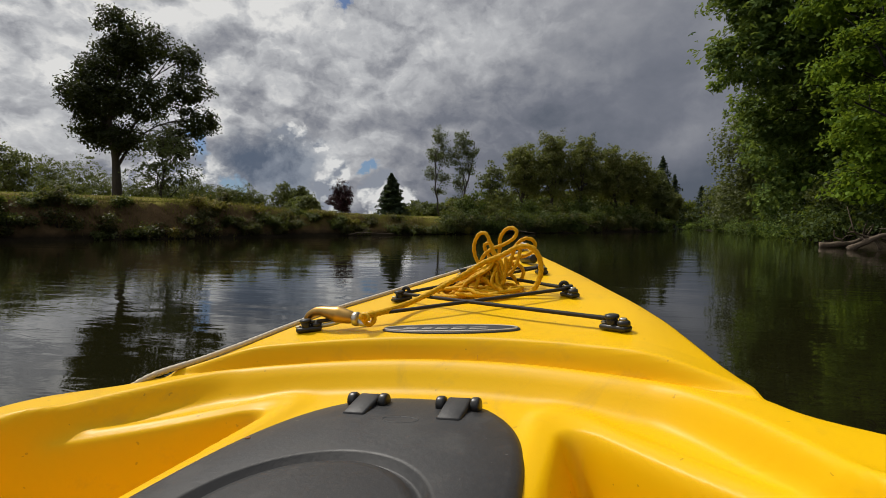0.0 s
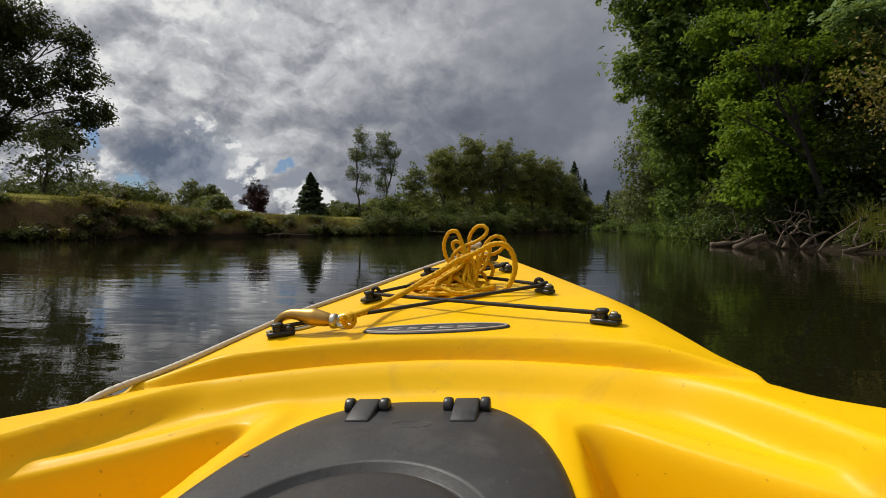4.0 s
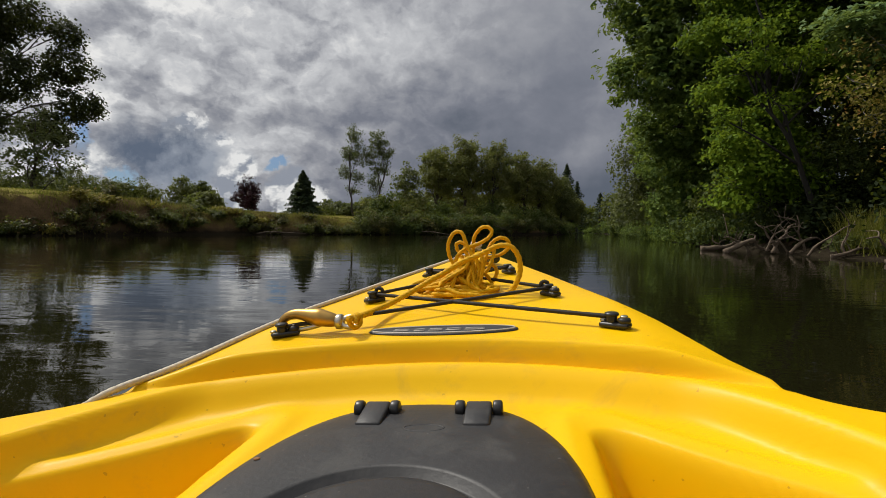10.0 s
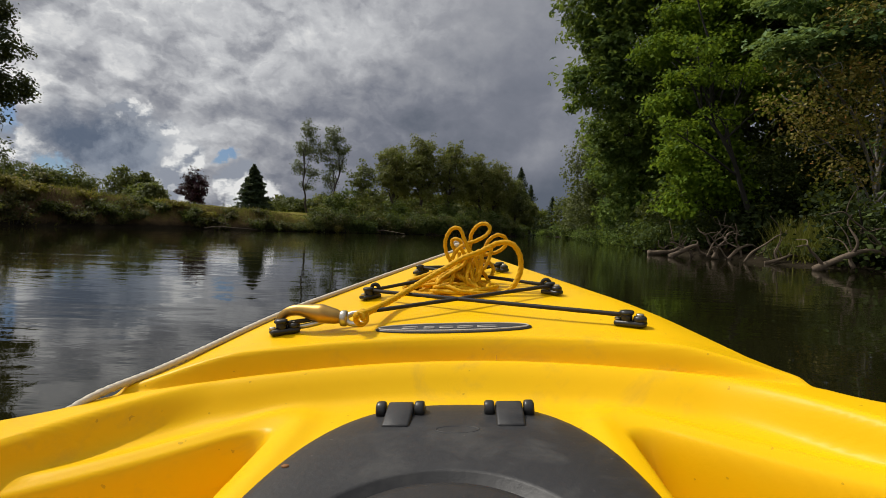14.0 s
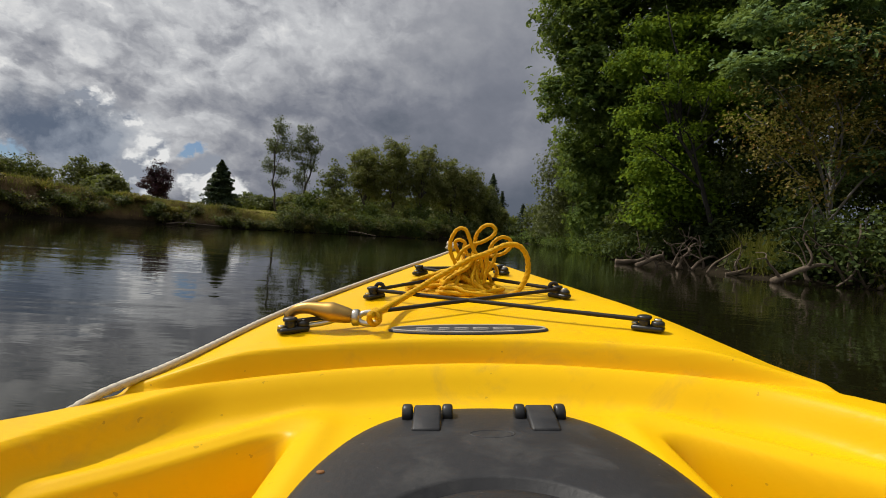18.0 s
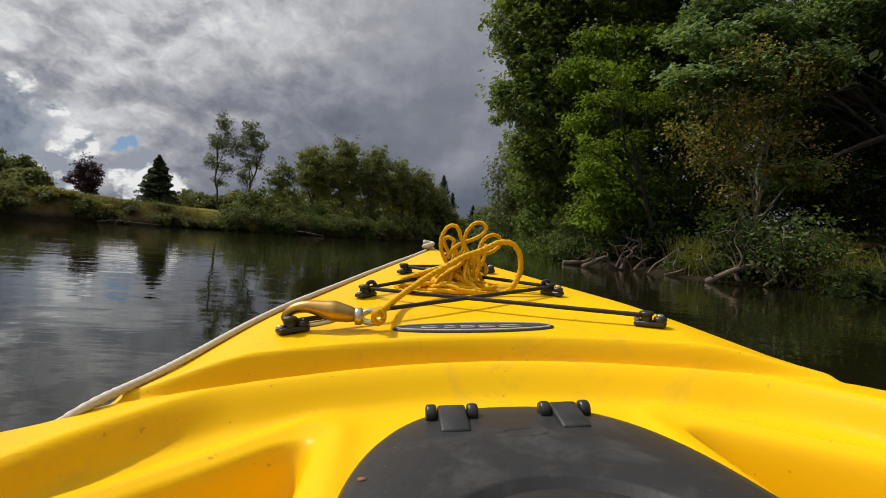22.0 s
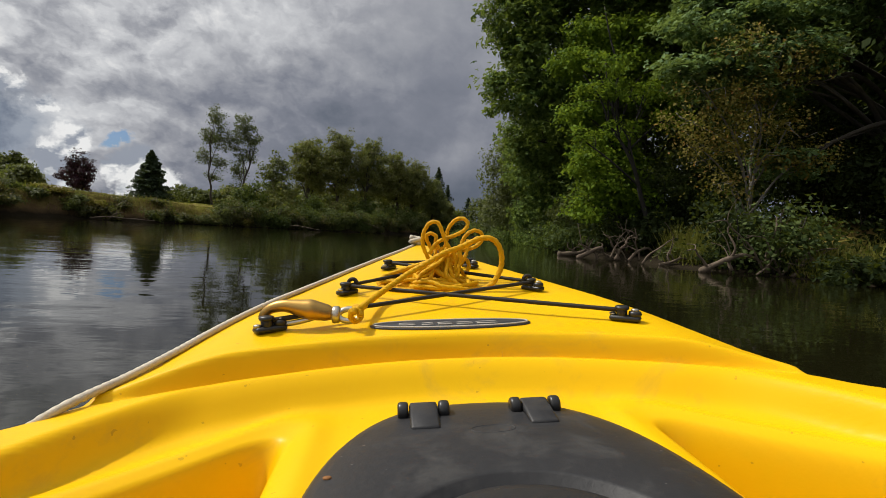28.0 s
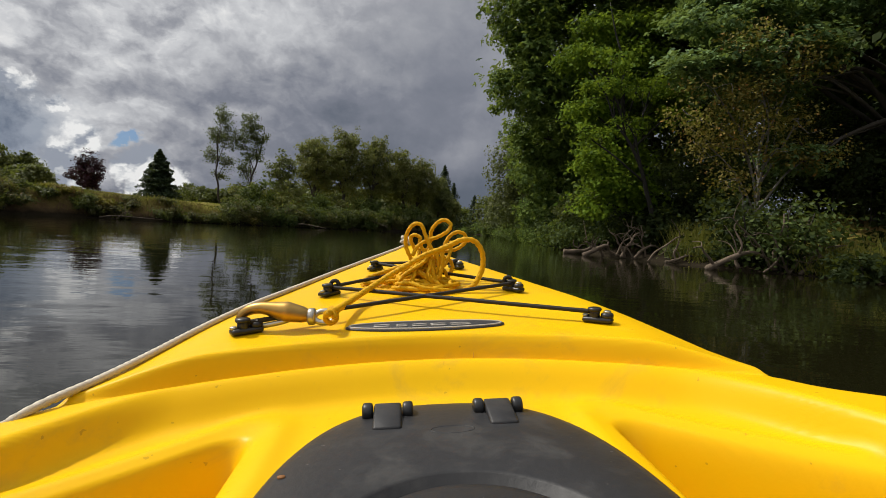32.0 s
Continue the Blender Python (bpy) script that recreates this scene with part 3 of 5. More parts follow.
def conifer(name, x, y, height, width, label, seed=1, count=5200, droop=0.28, group=""):
    rng = np.random.RandomState(seed)
    foot = tagged(new(name), label, "conifer tree", group)
    foot.location = (x, y, gh(x, y))
    under(mesh_object("trunk", *tube([(0, 0, -0.3), (0, 0, height * 0.5), (0, 0, height)], [width * 0.055, width * 0.03, 0.01], 7), M["bark"], True), foot)
    k = count
    u = rng.rand(k) ** 0.75                       # 0 at the foot, 1 at the tip
    whorl = np.round(u * 26) / 26
    rough = np.random.RandomState(seed + 500).uniform(0.35, 1.2, (27, 9))
    limb = rng.randint(0, 9, k)
    az = limb * 0.698 + whorl * 61.0 + rng.normal(0, 0.16, k)
    reach = width * 0.5 * (1 - whorl) ** 0.72 * rough[np.round(whorl * 26).astype(int), limb] + 0.08
    r = reach * (0.15 + 0.85 * rng.rand(k) ** 0.6)
    z = height * (0.07 + 0.93 * whorl) - droop * r + rng.normal(0, height * 0.012, k)
    pos = np.stack([np.cos(az) * r, np.sin(az) * r, z], 1)
    nrm = np.stack([np.cos(az) * 0.4, np.sin(az) * 0.4, np.ones(k)], 1)
    under(quads_object("crown", leaves(rng, pos, nrm, 0.12 + height * 0.014, 0.5, 2.2), M["needle"]), foot)
    return foot


R = np.random.RandomState(5)
# the open field on the far side
OAK = [(5.3, 22.4, 4.3), (0.6, 20.8, 4.4), (9.6, 18.0, 3.6), (-2.0, 15.3, 4.4), (-5.3, 16.1, 3.6), (11.2, 13.6, 3.2), (5.3, 15.4, 4.4), (-2.2, 10.6, 3.0), (7.6, 10.4, 3.4), (2.4, 10.4, 2.8), (-4.6, 12.0, 3.0), (9.4, 22.0, 2.6), (1.4, 25.0, 2.4), (-3.6, 19.4, 2.8)]
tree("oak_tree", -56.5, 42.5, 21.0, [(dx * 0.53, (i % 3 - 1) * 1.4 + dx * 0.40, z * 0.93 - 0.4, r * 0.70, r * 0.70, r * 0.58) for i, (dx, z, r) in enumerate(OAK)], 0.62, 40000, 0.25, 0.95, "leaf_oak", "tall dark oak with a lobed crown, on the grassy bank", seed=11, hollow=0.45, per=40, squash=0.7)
tree("ash_tree", -48, 41, 10.5, lumpy(R, 4.2, 3.6, 1.5, 10.6, 10), 0.16, 4200, 0.20, 0.7, "leaf_poplar", "slender thin-leaved tree beside the oak", seed=12, hollow=0.2, bark="bark")
tree("ash_tree", -74, 40, 9.0, lumpy(R, 4, 4, 1.2, 9.5, 8), 0.2, 6000, 0.26, 0.8, "leaf_willow", "bushy green tree on the bank behind the oak", seed=13)
for i, (x, y, w, h) in enumerate([(-66, 52, 4.5, 6.5), (-60, 54, 4.0, 6.0), (-54, 52, 4.0, 5.5), (-47, 50, 3.6, 4.2), (-80, 50, 5, 10), (-73, 50, 4.5, 8.0), (-88, 44, 5, 11), (-68, 44, 3.6, 5.0), (-61, 70, 4.0, 6.0)]):
    bush("hedge_bush", x, y, w, w * 0.8, h, "leaf_field", "rounded green hedge bush at the edge of the field", 11000, 0.17, 40 + i, "hedge bushes")
for i, (x, y, h, w, lf) in enumerate([(-70, 90, 8.2, 3.4, "leaf_willow"), (-66.5, 92, 7.8, 3.0, "leaf_field"), (-56.5, 80, 4.6, 2.6, "leaf_willow"), (-62, 84, 4.6, 2.4, "leaf_field")]):
    tree("field_tree", x, y, h, lumpy(R, w, w, 0.8, h, 8), 0.2, 4200, 0.34, 0.9, lf, "round leafy tree standing far off in the field", seed=60 + i, group="field trees")
tree("plum_tree", -45.6, 74.5, 6.2, lumpy(R, 2.1, 2.1, 0.4, 6.5, 11), 0.16, 7000, 0.20, 0.55, "leaf_maroon", "dark maroon purple-leaved tree on the field")
conifer("spruce_tree", -33.6, 70, 7.0, 6.2, "dense dark green cone-shaped spruce on the field", 71, 16000, 0.18)

# two slender poplars and the trees at the bend
tree("poplar_tree", -17.3, 48, 9.3, [(0.1, 0, 8.3, 0.9, 0.9, 1.1), (-0.7, 0.2, 6.6, 1.0, 0.9, 1.0), (0.6, -0.2, 6.2, 0.9, 0.9, 1.0), (-0.9, 0, 4.6, 0.9, 0.8, 0.8), (0.5, 0.3, 4.0, 0.7, 0.7, 0.6), (-0.3, 0, 2.8, 0.8, 0.6, 0.4)], 0.11, 5600, 0.105, 0.42, "leaf_poplar", "tall slender poplar with thin see-through foliage", seed=81, hollow=0.15, group="poplars")
tree("poplar_tree", -15.1, 48, 9.0, [(0.3, 0, 8.0, 1.1, 0.9, 1.0), (0.9, 0.2, 6.6, 0.9, 0.9, 1.2), (-0.3, -0.2, 6.4, 0.9, 0.9, 1.1), (0.6, 0, 4.9, 1.0, 0.8, 0.9), (-0.2, 0.3, 3.4, 0.8, 0.7, 1.0), (0, 0, 1.6, 0.9, 0.8, 1.0)], 0.13, 7600, 0.105, 0.42, "leaf_poplar", "tall slender poplar with a leafy ivy-clad foot", seed=82, hollow=0.15, lean=(0.7, 0), group="poplars")
tree("alder_tree", -12.4, 51, 5.6, lumpy(R, 1.9, 1.6, 0.6, 5.8, 7), 0.13, 2600, 0.19, 0.6, "leaf_willow", "small open alder leaning over the bank", seed=83, hollow=0.2, lean=(-0.6, 0))
for i, (x, y, h, w, lf) in enumerate([(-10.2, 56, 8.4, 2.8, "leaf_grove"), (-7.0, 58, 9.8, 3.0, "leaf_grove"), (-3.8, 60, 9.6, 3.0, "leaf_grove"), (-0.6, 62, 8.4, 2.9, "leaf_grove"), (2.2, 64, 8.2, 2.9, "leaf_grove"), (4.8, 67, 7.0, 2.5, "leaf_willow"), (6.8, 74, 5.4, 2.2, "leaf_grove")]):
    tree("bank_willow", x, y, h, lumpy(R, w * 0.9, w * 0.9, 1.9, h + 0.2, 14), 0.22, 14000, 0.16, 0.5, lf, "full-crowned willow in the grove at the river bend", seed=90 + i, group="trees of the grove", hollow=0.3)
conifer("fir_tree", 7.6, 92, 12.6, 7.5, "dark spired fir rising behind the grove", 101, 1500, 0.3, "firs")
conifer("fir_tree", 9.6, 93, 10.6, 6.5, "dark spired fir rising behind the grove", 102, 1200, 0.3, "firs")
conifer("fir_tree", 16.5, 112, 8.5, 6.0, "dark spired fir rising behind the grove", 103, 1000, 0.3, "firs")
for i, (x, y, h, w) in enumerate([(13.5, 118, 6.5, 4.5), (20, 104, 7.5, 5), (-3, 125, 7, 5), (-14, 110, 6.5, 5), (-24, 105, 6.0, 5), (27, 96, 8, 6), (17.5, 84, 5.8, 3.6), (-32, 100, 4.5, 5), (-40, 118, 5, 6), (-44, 104, 4.2, 4), (-38, 98, 3.8, 4), (-13, 82, 4.5, 3.6), (-8.5, 80, 5, 3.6), (-4, 82, 5, 3.6), (0.5, 82, 5, 3.4), (3.5, 86, 5, 3.0), (-18, 84, 4.5, 4), (11, 129, 6, 5), (4, 132, 6, 5), (16, 121, 6, 4), (-22, 92, 3.6, 4), (-28, 96, 3.4, 4)]):
    tree("far_tree", x, y, h, lumpy(R, w, w, 0.6, h, 7), 0.2, 3000, 0.42, 1.0, "leaf_field", "hazy green tree in the far row of woods", seed=110 + i, group="far woods")

# shrubs and brambles down the left bank
rb = np.random.RandomState(8)
k = 0
for (x0, y0), (x1, y1) in zip(LEFT[2:10], LEFT[3:11]):
    d = math.hypot(x1 - x0, y1 - y0)
    for s in np.arange(0.2, d, 0.46):
        u = s / d
        nx, ny = -(y1 - y0) / d, (x1 - x0) / d
        off = rb.uniform(0.1, 0.5 if y0 + (y1 - y0) * u < 36 else 1.1)
        x, y = x0 + (x1 - x0) * u + nx * off, y0 + (y1 - y0) * u + ny * off
        h = rb.uniform(0.5, 0.95) * (1.0 if y < 38 else 2.3)
        if y < 38:
            h = min(h, max(0.4, gh(x + nx * 2, y + ny * 2) - gh(x, y) - 0.1))
            if rb.rand() < 0.66:
                continue
        near = y < 38
        bush("bramble_bush", x, y, rb.uniform(0.6, 1.1) * (1.0 if near else 1.3), rb.uniform(0.5, 0.9), h, rb.choice(["leaf_bramble", "leaf_bramble", "leaf_field", "leaf_bramble"] if near else ["leaf_bramble", "leaf_wood", "leaf_field", "leaf_wood", "leaf_willow"]),
             "tangled bramble bush hanging over the eroded bank" if near else "dense dark bramble thicket below the grove", 800 if near else 1100, 0.085 if near else 0.11, 200 + k, "bank brambles")
        k += 1

# growth hanging down the cut face of the bank
k = 0
for (x0, y0), (x1, y1) in zip(LEFT[2:8], LEFT[3:9]):
    d = math.hypot(x1 - x0, y1 - y0)
    for s in np.arange(0.1, d, 0.36):
        if rb.rand() < 0.27:
            continue
        u, off = s / d, rb.uniform(0.05, 0.95)
        x, y = x0 + (x1 - x0) * u - (y1 - y0) / d * off, y0 + (y1 - y0) * u + (x1 - x0) / d * off
        z = gh(x, y)
        if z < 0.02:
            continue
        bush("hanging_bramble", x, y, rb.uniform(0.4, 1.0), rb.uniform(0.3, 0.6), rb.uniform(0.35, 0.75), rb.choice(["leaf_bramble", "leaf_brown", "leaf_bramble", "leaf_field", "leaf_willow"]),
             "brown and green creepers clinging to the cut bank", 520, 0.085, 700 + k, "bank creepers", "creeper", max(0.05, z - rb.uniform(0.0, 0.35)))
        k += 1

# the wooded bank close by
tree("maple_tree", 8.8, 20.5, 15.0, [(-4.3, -2.2, 5.7, 1.4, 1.4, 1.2), (-4.3, -2.0, 8.6, 1.5, 1.6, 1.5), (-3.4, -2.2, 6.9, 1.6, 1.6, 1.3), (-3.6, -1.2, 10.6, 1.9, 1.8, 1.6), (-1.8, -2.4, 9.2, 2.0, 1.8, 1.6), (-1.6, -2.8, 5.4, 1.8, 1.6, 1.3), (-1.0, -2.0, 12.4, 2.3, 2.0, 1.6), (1.0, -2.6, 7.6, 2.0, 1.8, 1.6), (1.4, -2.0, 10.6, 2.2, 2.0, 1.8), (0.2, 0, 13.6, 2.0, 2.0, 1.3), (3.2, -1.6, 8.6, 2.0, 2.0, 1.8), (-2.6, 0.6, 4.4, 1.7, 1.6, 1.4)],
     0.34, 54000, 0.185, 0.58, "leaf_maple", "tall spreading maple whose boughs hang over the river", seed=131, hollow=0.4, lobes=3, per=36, up=0.9, squash=0.55)
tree("willow_shrub", 8.5, 33, 8.0, [(-1.4, -0.6, 6.2, 1.2, 1.2, 1.1), (-1.9, -0.8, 4.4, 1.3, 1.3, 1.3), (-1.6, -1.0, 2.3, 1.4, 1.4, 1.5), (0.2, -0.8, 6.6, 1.4, 1.3, 1.2), (0.3, -1, 3.6, 1.8, 1.4, 1.8), (0.6, -1.2, 1.4, 1.8, 1.2, 1.2)], 0.14, 13000, 0.13, 0.5, "leaf_willow", "tall greyish willow shrub at the edge of the water", seed=132, hang=0.35)
tree("willow_shrub", 10.6, 42, 6.0, lumpy(R, 2.4, 2.2, 0.3, 6.2, 8), 0.14, 8000, 0.16, 0.55, "leaf_field", "low willow shrub farther down the wooded bank", seed=133, hang=0.3)
tree("willow_shrub", 12.4, 54, 5.0, lumpy(R, 3.0, 2.2, 0.2, 5.0, 7), 0.14, 6000, 0.2, 0.55, "leaf_willow", "low willow shrub farther down the wooded bank", seed=134, hang=0.3)
tree("alder_tree", 8.6, 26, 7.0, [(-1.5, -0.5, 3.6, 1.5, 1.4, 1.4), (-1.3, -0.8, 1.6, 1.3, 1.3, 1.2), (0.4, -1.0, 4.8, 1.6, 1.5, 1.4), (0.6, -1.2, 2.4, 1.6, 1.4, 1.6)], 0.13, 9000, 0.17, 0.5, "leaf_maple", "dense dark alder reaching down to the water", seed=135, lobes=3, hang=0.25)
for i, (x, y, h, w) in enumerate([(15.0, 66, 5.0, 2.6), (17.0, 79, 5.0, 3.0), (18.5, 94, 5.5, 3.2)]):
    tree("willow_shrub", x, y, h, lumpy(R, w, w, 0.1, h, 7), 0.12, 4200, 0.24, 0.6, "leaf_field", "low willow shrub farther down the wooded bank", seed=150 + i, hang=0.3)
# leaning young tree with light green sprays
tree("box_elder_tree", 7.5, 15.2, 9.0, [(-2.0, 0.6, 6.0, 0.9, 0.8, 0.5), (-1.3, 0.9, 7.1, 1.0, 0.9, 0.5), (-0.4, 0.8, 6.3, 0.9, 0.8, 0.45), (0.3, 1.0, 7.5, 1.0, 0.9, 0.5), (1.0, 0.6, 6.2, 0.9, 0.8, 0.45), (-0.9, 0.4, 5.1, 0.9, 0.8, 0.4), (0.5, 0.4, 5.0, 0.8, 0.7, 0.4), (-1.7, 0.2, 4.3, 0.8, 0.7, 0.4), (1.3, 0.8, 4.8, 0.7, 0.7, 0.4),
     (-1.6, -0.6, 2.5, 0.8, 0.7, 0.5), (-1.1, -0.8, 1.8, 0.9, 0.7, 0.5), (-0.5, -0.6, 2.6, 0.7, 0.6, 0.4), (-1.7, -0.9, 1.2, 0.7, 0.6, 0.4), (-0.2, -0.7, 1.5, 0.7, 0.6, 0.45), (-0.9, -0.3, 3.3, 0.7, 0.6, 0.4)],
     0.11, 17000, 0.105, 0.44, "leaf_bright", "young leaning tree with light green sunlit sprays", seed=136, lean=(-0.9, 0.8), hollow=0.15, per=30, squash=0.5, bark="bark_backlit")
# dark slanting stem with sparse leaves
tree("alder_tree", 7.5, 13.7, 5.8, [(-1.9, 0.0, 4.6, 0.7, 0.5, 0.4), (-1.2, -0.1, 3.5, 0.6, 0.4, 0.3), (-2.4, 0.1, 3.2, 0.6, 0.4, 0.3), (-0.5, 0.1, 4.7, 0.7, 0.5, 0.4), (-1.7, 0.2, 5.4, 0.8, 0.5, 0.4), (0.4, 0.0, 3.9, 0.6, 0.4, 0.3)], 0.09, 2600, 0.085, 0.34, "leaf_bright", "slanting dark-stemmed alder with few leaves at the waterline", seed=139, lean=(-1.9, 0), hollow=0.2, squash=0.5, bark="bark_backlit")
# bare twiggy tree going brown
tree("hawthorn_tree", 8.9, 12.1, 6.2, [(-1.3, -0.5, 3.9, 0.9, 0.7, 0.6), (0.9, -0.6, 4.9, 0.8, 0.7, 0.5), (-0.4, -0.6, 5.2, 0.9, 0.7, 0.5), (1.4, -0.8, 2.6, 0.8, 0.6, 0.4), (-0.7, -0.6, 3.1, 0.9, 0.7, 0.6), (-0.1, -0.5, 4.0, 0.9, 0.7, 0.6), (-1.4, -0.5, 2.6, 0.7, 0.6, 0.5), (0.3, -0.6, 2.6, 0.8, 0.6, 0.5), (-0.5, -0.4, 1.8, 0.8, 0.6, 0.4), (0.9, -0.5, 3.4, 0.7, 0.6, 0.4), (-2.0, -0.6, 3.3, 0.7, 0.6, 0.4)], 0.075, 6600, 0.06, 0.42, "leaf_brown", "thin twiggy tree with sparse brownish yellow leaves", seed=137, hollow=0.1, bark="bark_pale")
# maple boughs overhead
tree("maple_tree", 15.5, 13.5, 14.0, [(-6.2, 0.6, 6.0, 1.5, 1.4, 0.9), (-5.4, -0.6, 4.2, 1.4, 1.3, 0.8), (-6.6, 1.6, 8.6, 1.6, 1.5, 1.0), (-3.4, -1.0, 7.6, 1.7, 1.6, 1.1), (-3.8, -1.4, 5.6, 1.5, 1.4, 0.9), (-2.2, -2.0, 9.4, 1.9, 1.8, 1.3), (-1.8, -2.4, 6.6, 1.7, 1.6, 1.1), (-1.6, -3.0, 4.6, 1.6, 1.5, 1.0), (0.4, -2.4, 8.2, 1.9, 1.8, 1.3), (0.8, -3.0, 5.4, 1.8, 1.6, 1.1), (-1.0, -0.6, 12.0, 2.2, 2.2, 1.6), (2.2, -1, 11, 2.2, 2.2, 1.6), (-3.4, 0.2, 10.8, 1.9, 1.8, 1.4), (-8.1, -1.5, 3.1, 0.9, 0.7, 0.40), (-7.0, -1.5, 3.5, 0.9, 0.7, 0.40), (-6.2, -1.4, 2.9, 0.9, 0.7, 0.35), (-5.2, -1.5, 3.8, 0.9, 0.8, 0.4), (-5.4, -1.6, 1.0, 0.8, 0.7, 0.35), (-7.6, -0.8, 4.6, 1.0, 0.8, 0.45), (-6.2, -1.0, 5.0, 1.0, 0.8, 0.45)], 0.30, 60000, 0.150, 0.55, "leaf_blue_maple", "big maple with tiers of broad leaves over the bank", seed=138, hollow=0.3, lobes=3, per=44, up=1.2, squash=0.32)
for i, (x, y) in enumerate([(-11.5, 50), (-9, 52), (-6.5, 53.5), (-4, 55.5), (-1.5, 57.5), (1, 60), (3.5, 64), (6, 71), (-14, 45.0), (-12.5, 43.2), (-10.6, 45.2)]):
    bush("grove_bush", x, y, 1.7, 1.4, 2.0 + 0.8 * (i % 3 == 0), "leaf_wood" if i % 2 else "leaf_grove", "low leafy bush at the foot of the grove", 1500, 0.18, 500 + i, "grove bushes")
# shrubs along the water's edge
re_ = np.random.RandomState(31)
k = 0
for (x0, y0), (x1, y1) in zip(RIGHT[1:11], RIGHT[2:12]):
    d = math.hypot(x1 - x0, y1 - y0)
    for s in np.arange(0.4, d, 0.95 if y0 < 52 else 2.2):
        u = s / d
        nx, ny = -(y1 - y0) / d, (x1 - x0) / d
        x, y = x0 + (x1 - x0) * u + nx * re_.uniform(-0.1, 0.6), y0 + (y1 - y0) * u + ny * re_.uniform(-0.1, 0.6)
        if y < 1.0 or re_.rand() < 0.2 or (7.0 < y < 17.5 and re_.rand() < 0.62):
            continue
        if 12.2 < y < 17.5:
            x += 0.9
        # below y = 19 the shade under the boughs is put into dark leaves
        bush("waterside_shrub", x, y, re_.uniform(0.9, 1.5), re_.uniform(0.9, 1.3), re_.choice([0.6, 0.9, 1.2, 1.7]) * (1.0 if y < 52 else 1.6), re_.choice(["leaf_shaded", "leaf_wood", "leaf_shaded"]) if y < 19 else re_.choice(["leaf_maple", "leaf_wood", "leaf_maple", "leaf_wood"]), "leafy shrub hanging down to the dark water", *((2000, 0.085) if y < 52 else (1300, 0.16)), 400 + k, "waterside shrubs", "shrub")
        k += 1
# most of the ivy has the bank's shade in its leaf colour
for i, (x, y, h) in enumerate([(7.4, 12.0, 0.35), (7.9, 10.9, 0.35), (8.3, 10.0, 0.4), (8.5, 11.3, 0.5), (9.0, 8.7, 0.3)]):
    bush("ground_ivy", x, y, 0.75, 0.65, h, "leaf_shaded" if i % 3 else "leaf_field", "low dark ivy spilling over the near bank", 2200, 0.06, 460 + i, "bank ivy", "ivy")
# undergrowth that closes the wood, mostly in leaves coloured dark for its shade
for i, (x, y, w, h, lf) in enumerate([(12.5, 19, 2.2, 4.0, "leaf_shaded"), (14.5, 15.5, 2.2, 4.2, "leaf_shaded"), (16, 18.5, 2.4, 4.5, "leaf_shaded"), (11, 22.5, 2.0, 4.0, "leaf_shaded"), (18, 13, 2.4, 4.5, "leaf_shaded"), (9.6, 16.6, 1.8, 3.4, "leaf_wood"), (11.8, 16, 2.0, 4.0, "leaf_wood"), (13.2, 12.6, 1.6, 2.6, "leaf_shaded"), (9.2, 14.4, 1.3, 2.0, "leaf_shaded"), (7.6, 13.9, 0.9, 1.2, "leaf_shaded"), (8.0, 15.0, 1.2, 1.6, "leaf_shaded"), (12.2, 9.6, 1.3, 1.8, "leaf_shaded"), (14.6, 10.4, 1.8, 3.4, "leaf_shaded"), (16.5, 7.6, 2.0, 3.6, "leaf_shaded"), (8.6, 18.5, 1.6, 2.4, "leaf_wood"), (8.8, 22, 1.5, 2.4, "leaf_field"), (15, 3.5, 2.4, 3.8, "leaf_field"), (16, -3, 2.6, 4.0, "leaf_field")]):
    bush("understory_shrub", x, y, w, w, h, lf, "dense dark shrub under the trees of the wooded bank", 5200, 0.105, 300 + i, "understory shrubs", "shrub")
for i, (x, y, h, w) in enumerate([(14, 26, 15, 4), (19, 21, 15, 4.5), (22, 14, 15, 4.5), (24, 6, 14, 4.5), (13, 36, 12, 4), (16, 48, 10, 4), (22, 34, 14, 5), (26, 24, 15, 5), (23, -3, 13, 4.5), (20, 60, 9, 4), (17.5, 17.5, 13, 3.4), (12.5, 30, 11, 3.2), (28, 20, 13, 4.5), (31, 11, 13, 5), (28, 29, 13, 5), (30, 2, 12, 5)]):
    tree("wood_tree", x, y, h, lumpy(R, w, w, 0.8, h, 12, 0.7), 0.24, 9000, 0.26, 0.9, "leaf_wood", "tall leafy tree in the dark wood behind the bank", seed=320 + i, group="trees of the wood", hollow=0.2)


def grass_tufts(name, spots, blade, mat, label, seed, per=40):
    rng = np.random.RandomState(seed)
    every = []
    for x, y, r, h in spots:
        k = per
        px, py = x + rng.normal(0, r, k), y + rng.normal(0, r, k)
        pz = ground_height(px, py)
        keep = pz > 0.02
        px, py, pz = px[keep], py[keep], pz[keep]
        k = len(px)
        hh = h * (0.5 + 0.7 * rng.rand(k))
        lx, ly = rng.normal(0, 0.28, k) * hh, rng.normal(0, 0.28, k) * hh
        a = rng.rand(k) * 6.28
        wx, wy = np.cos(a) * blade, np.sin(a) * blade
        b = np.stack([px, py, pz - 0.02], 1)
        w = np.stack([wx, wy, np.zeros(k)], 1)
        top = b + np.stack([lx, ly, hh], 1)
        every.append(np.stack([b - w, b + w, top + w * 0.25, top - w * 0.25], 1))
    ob = quads_object(name, np.vstack(every), mat)
    return tagged(ob, label, "grass", kind="stuff")


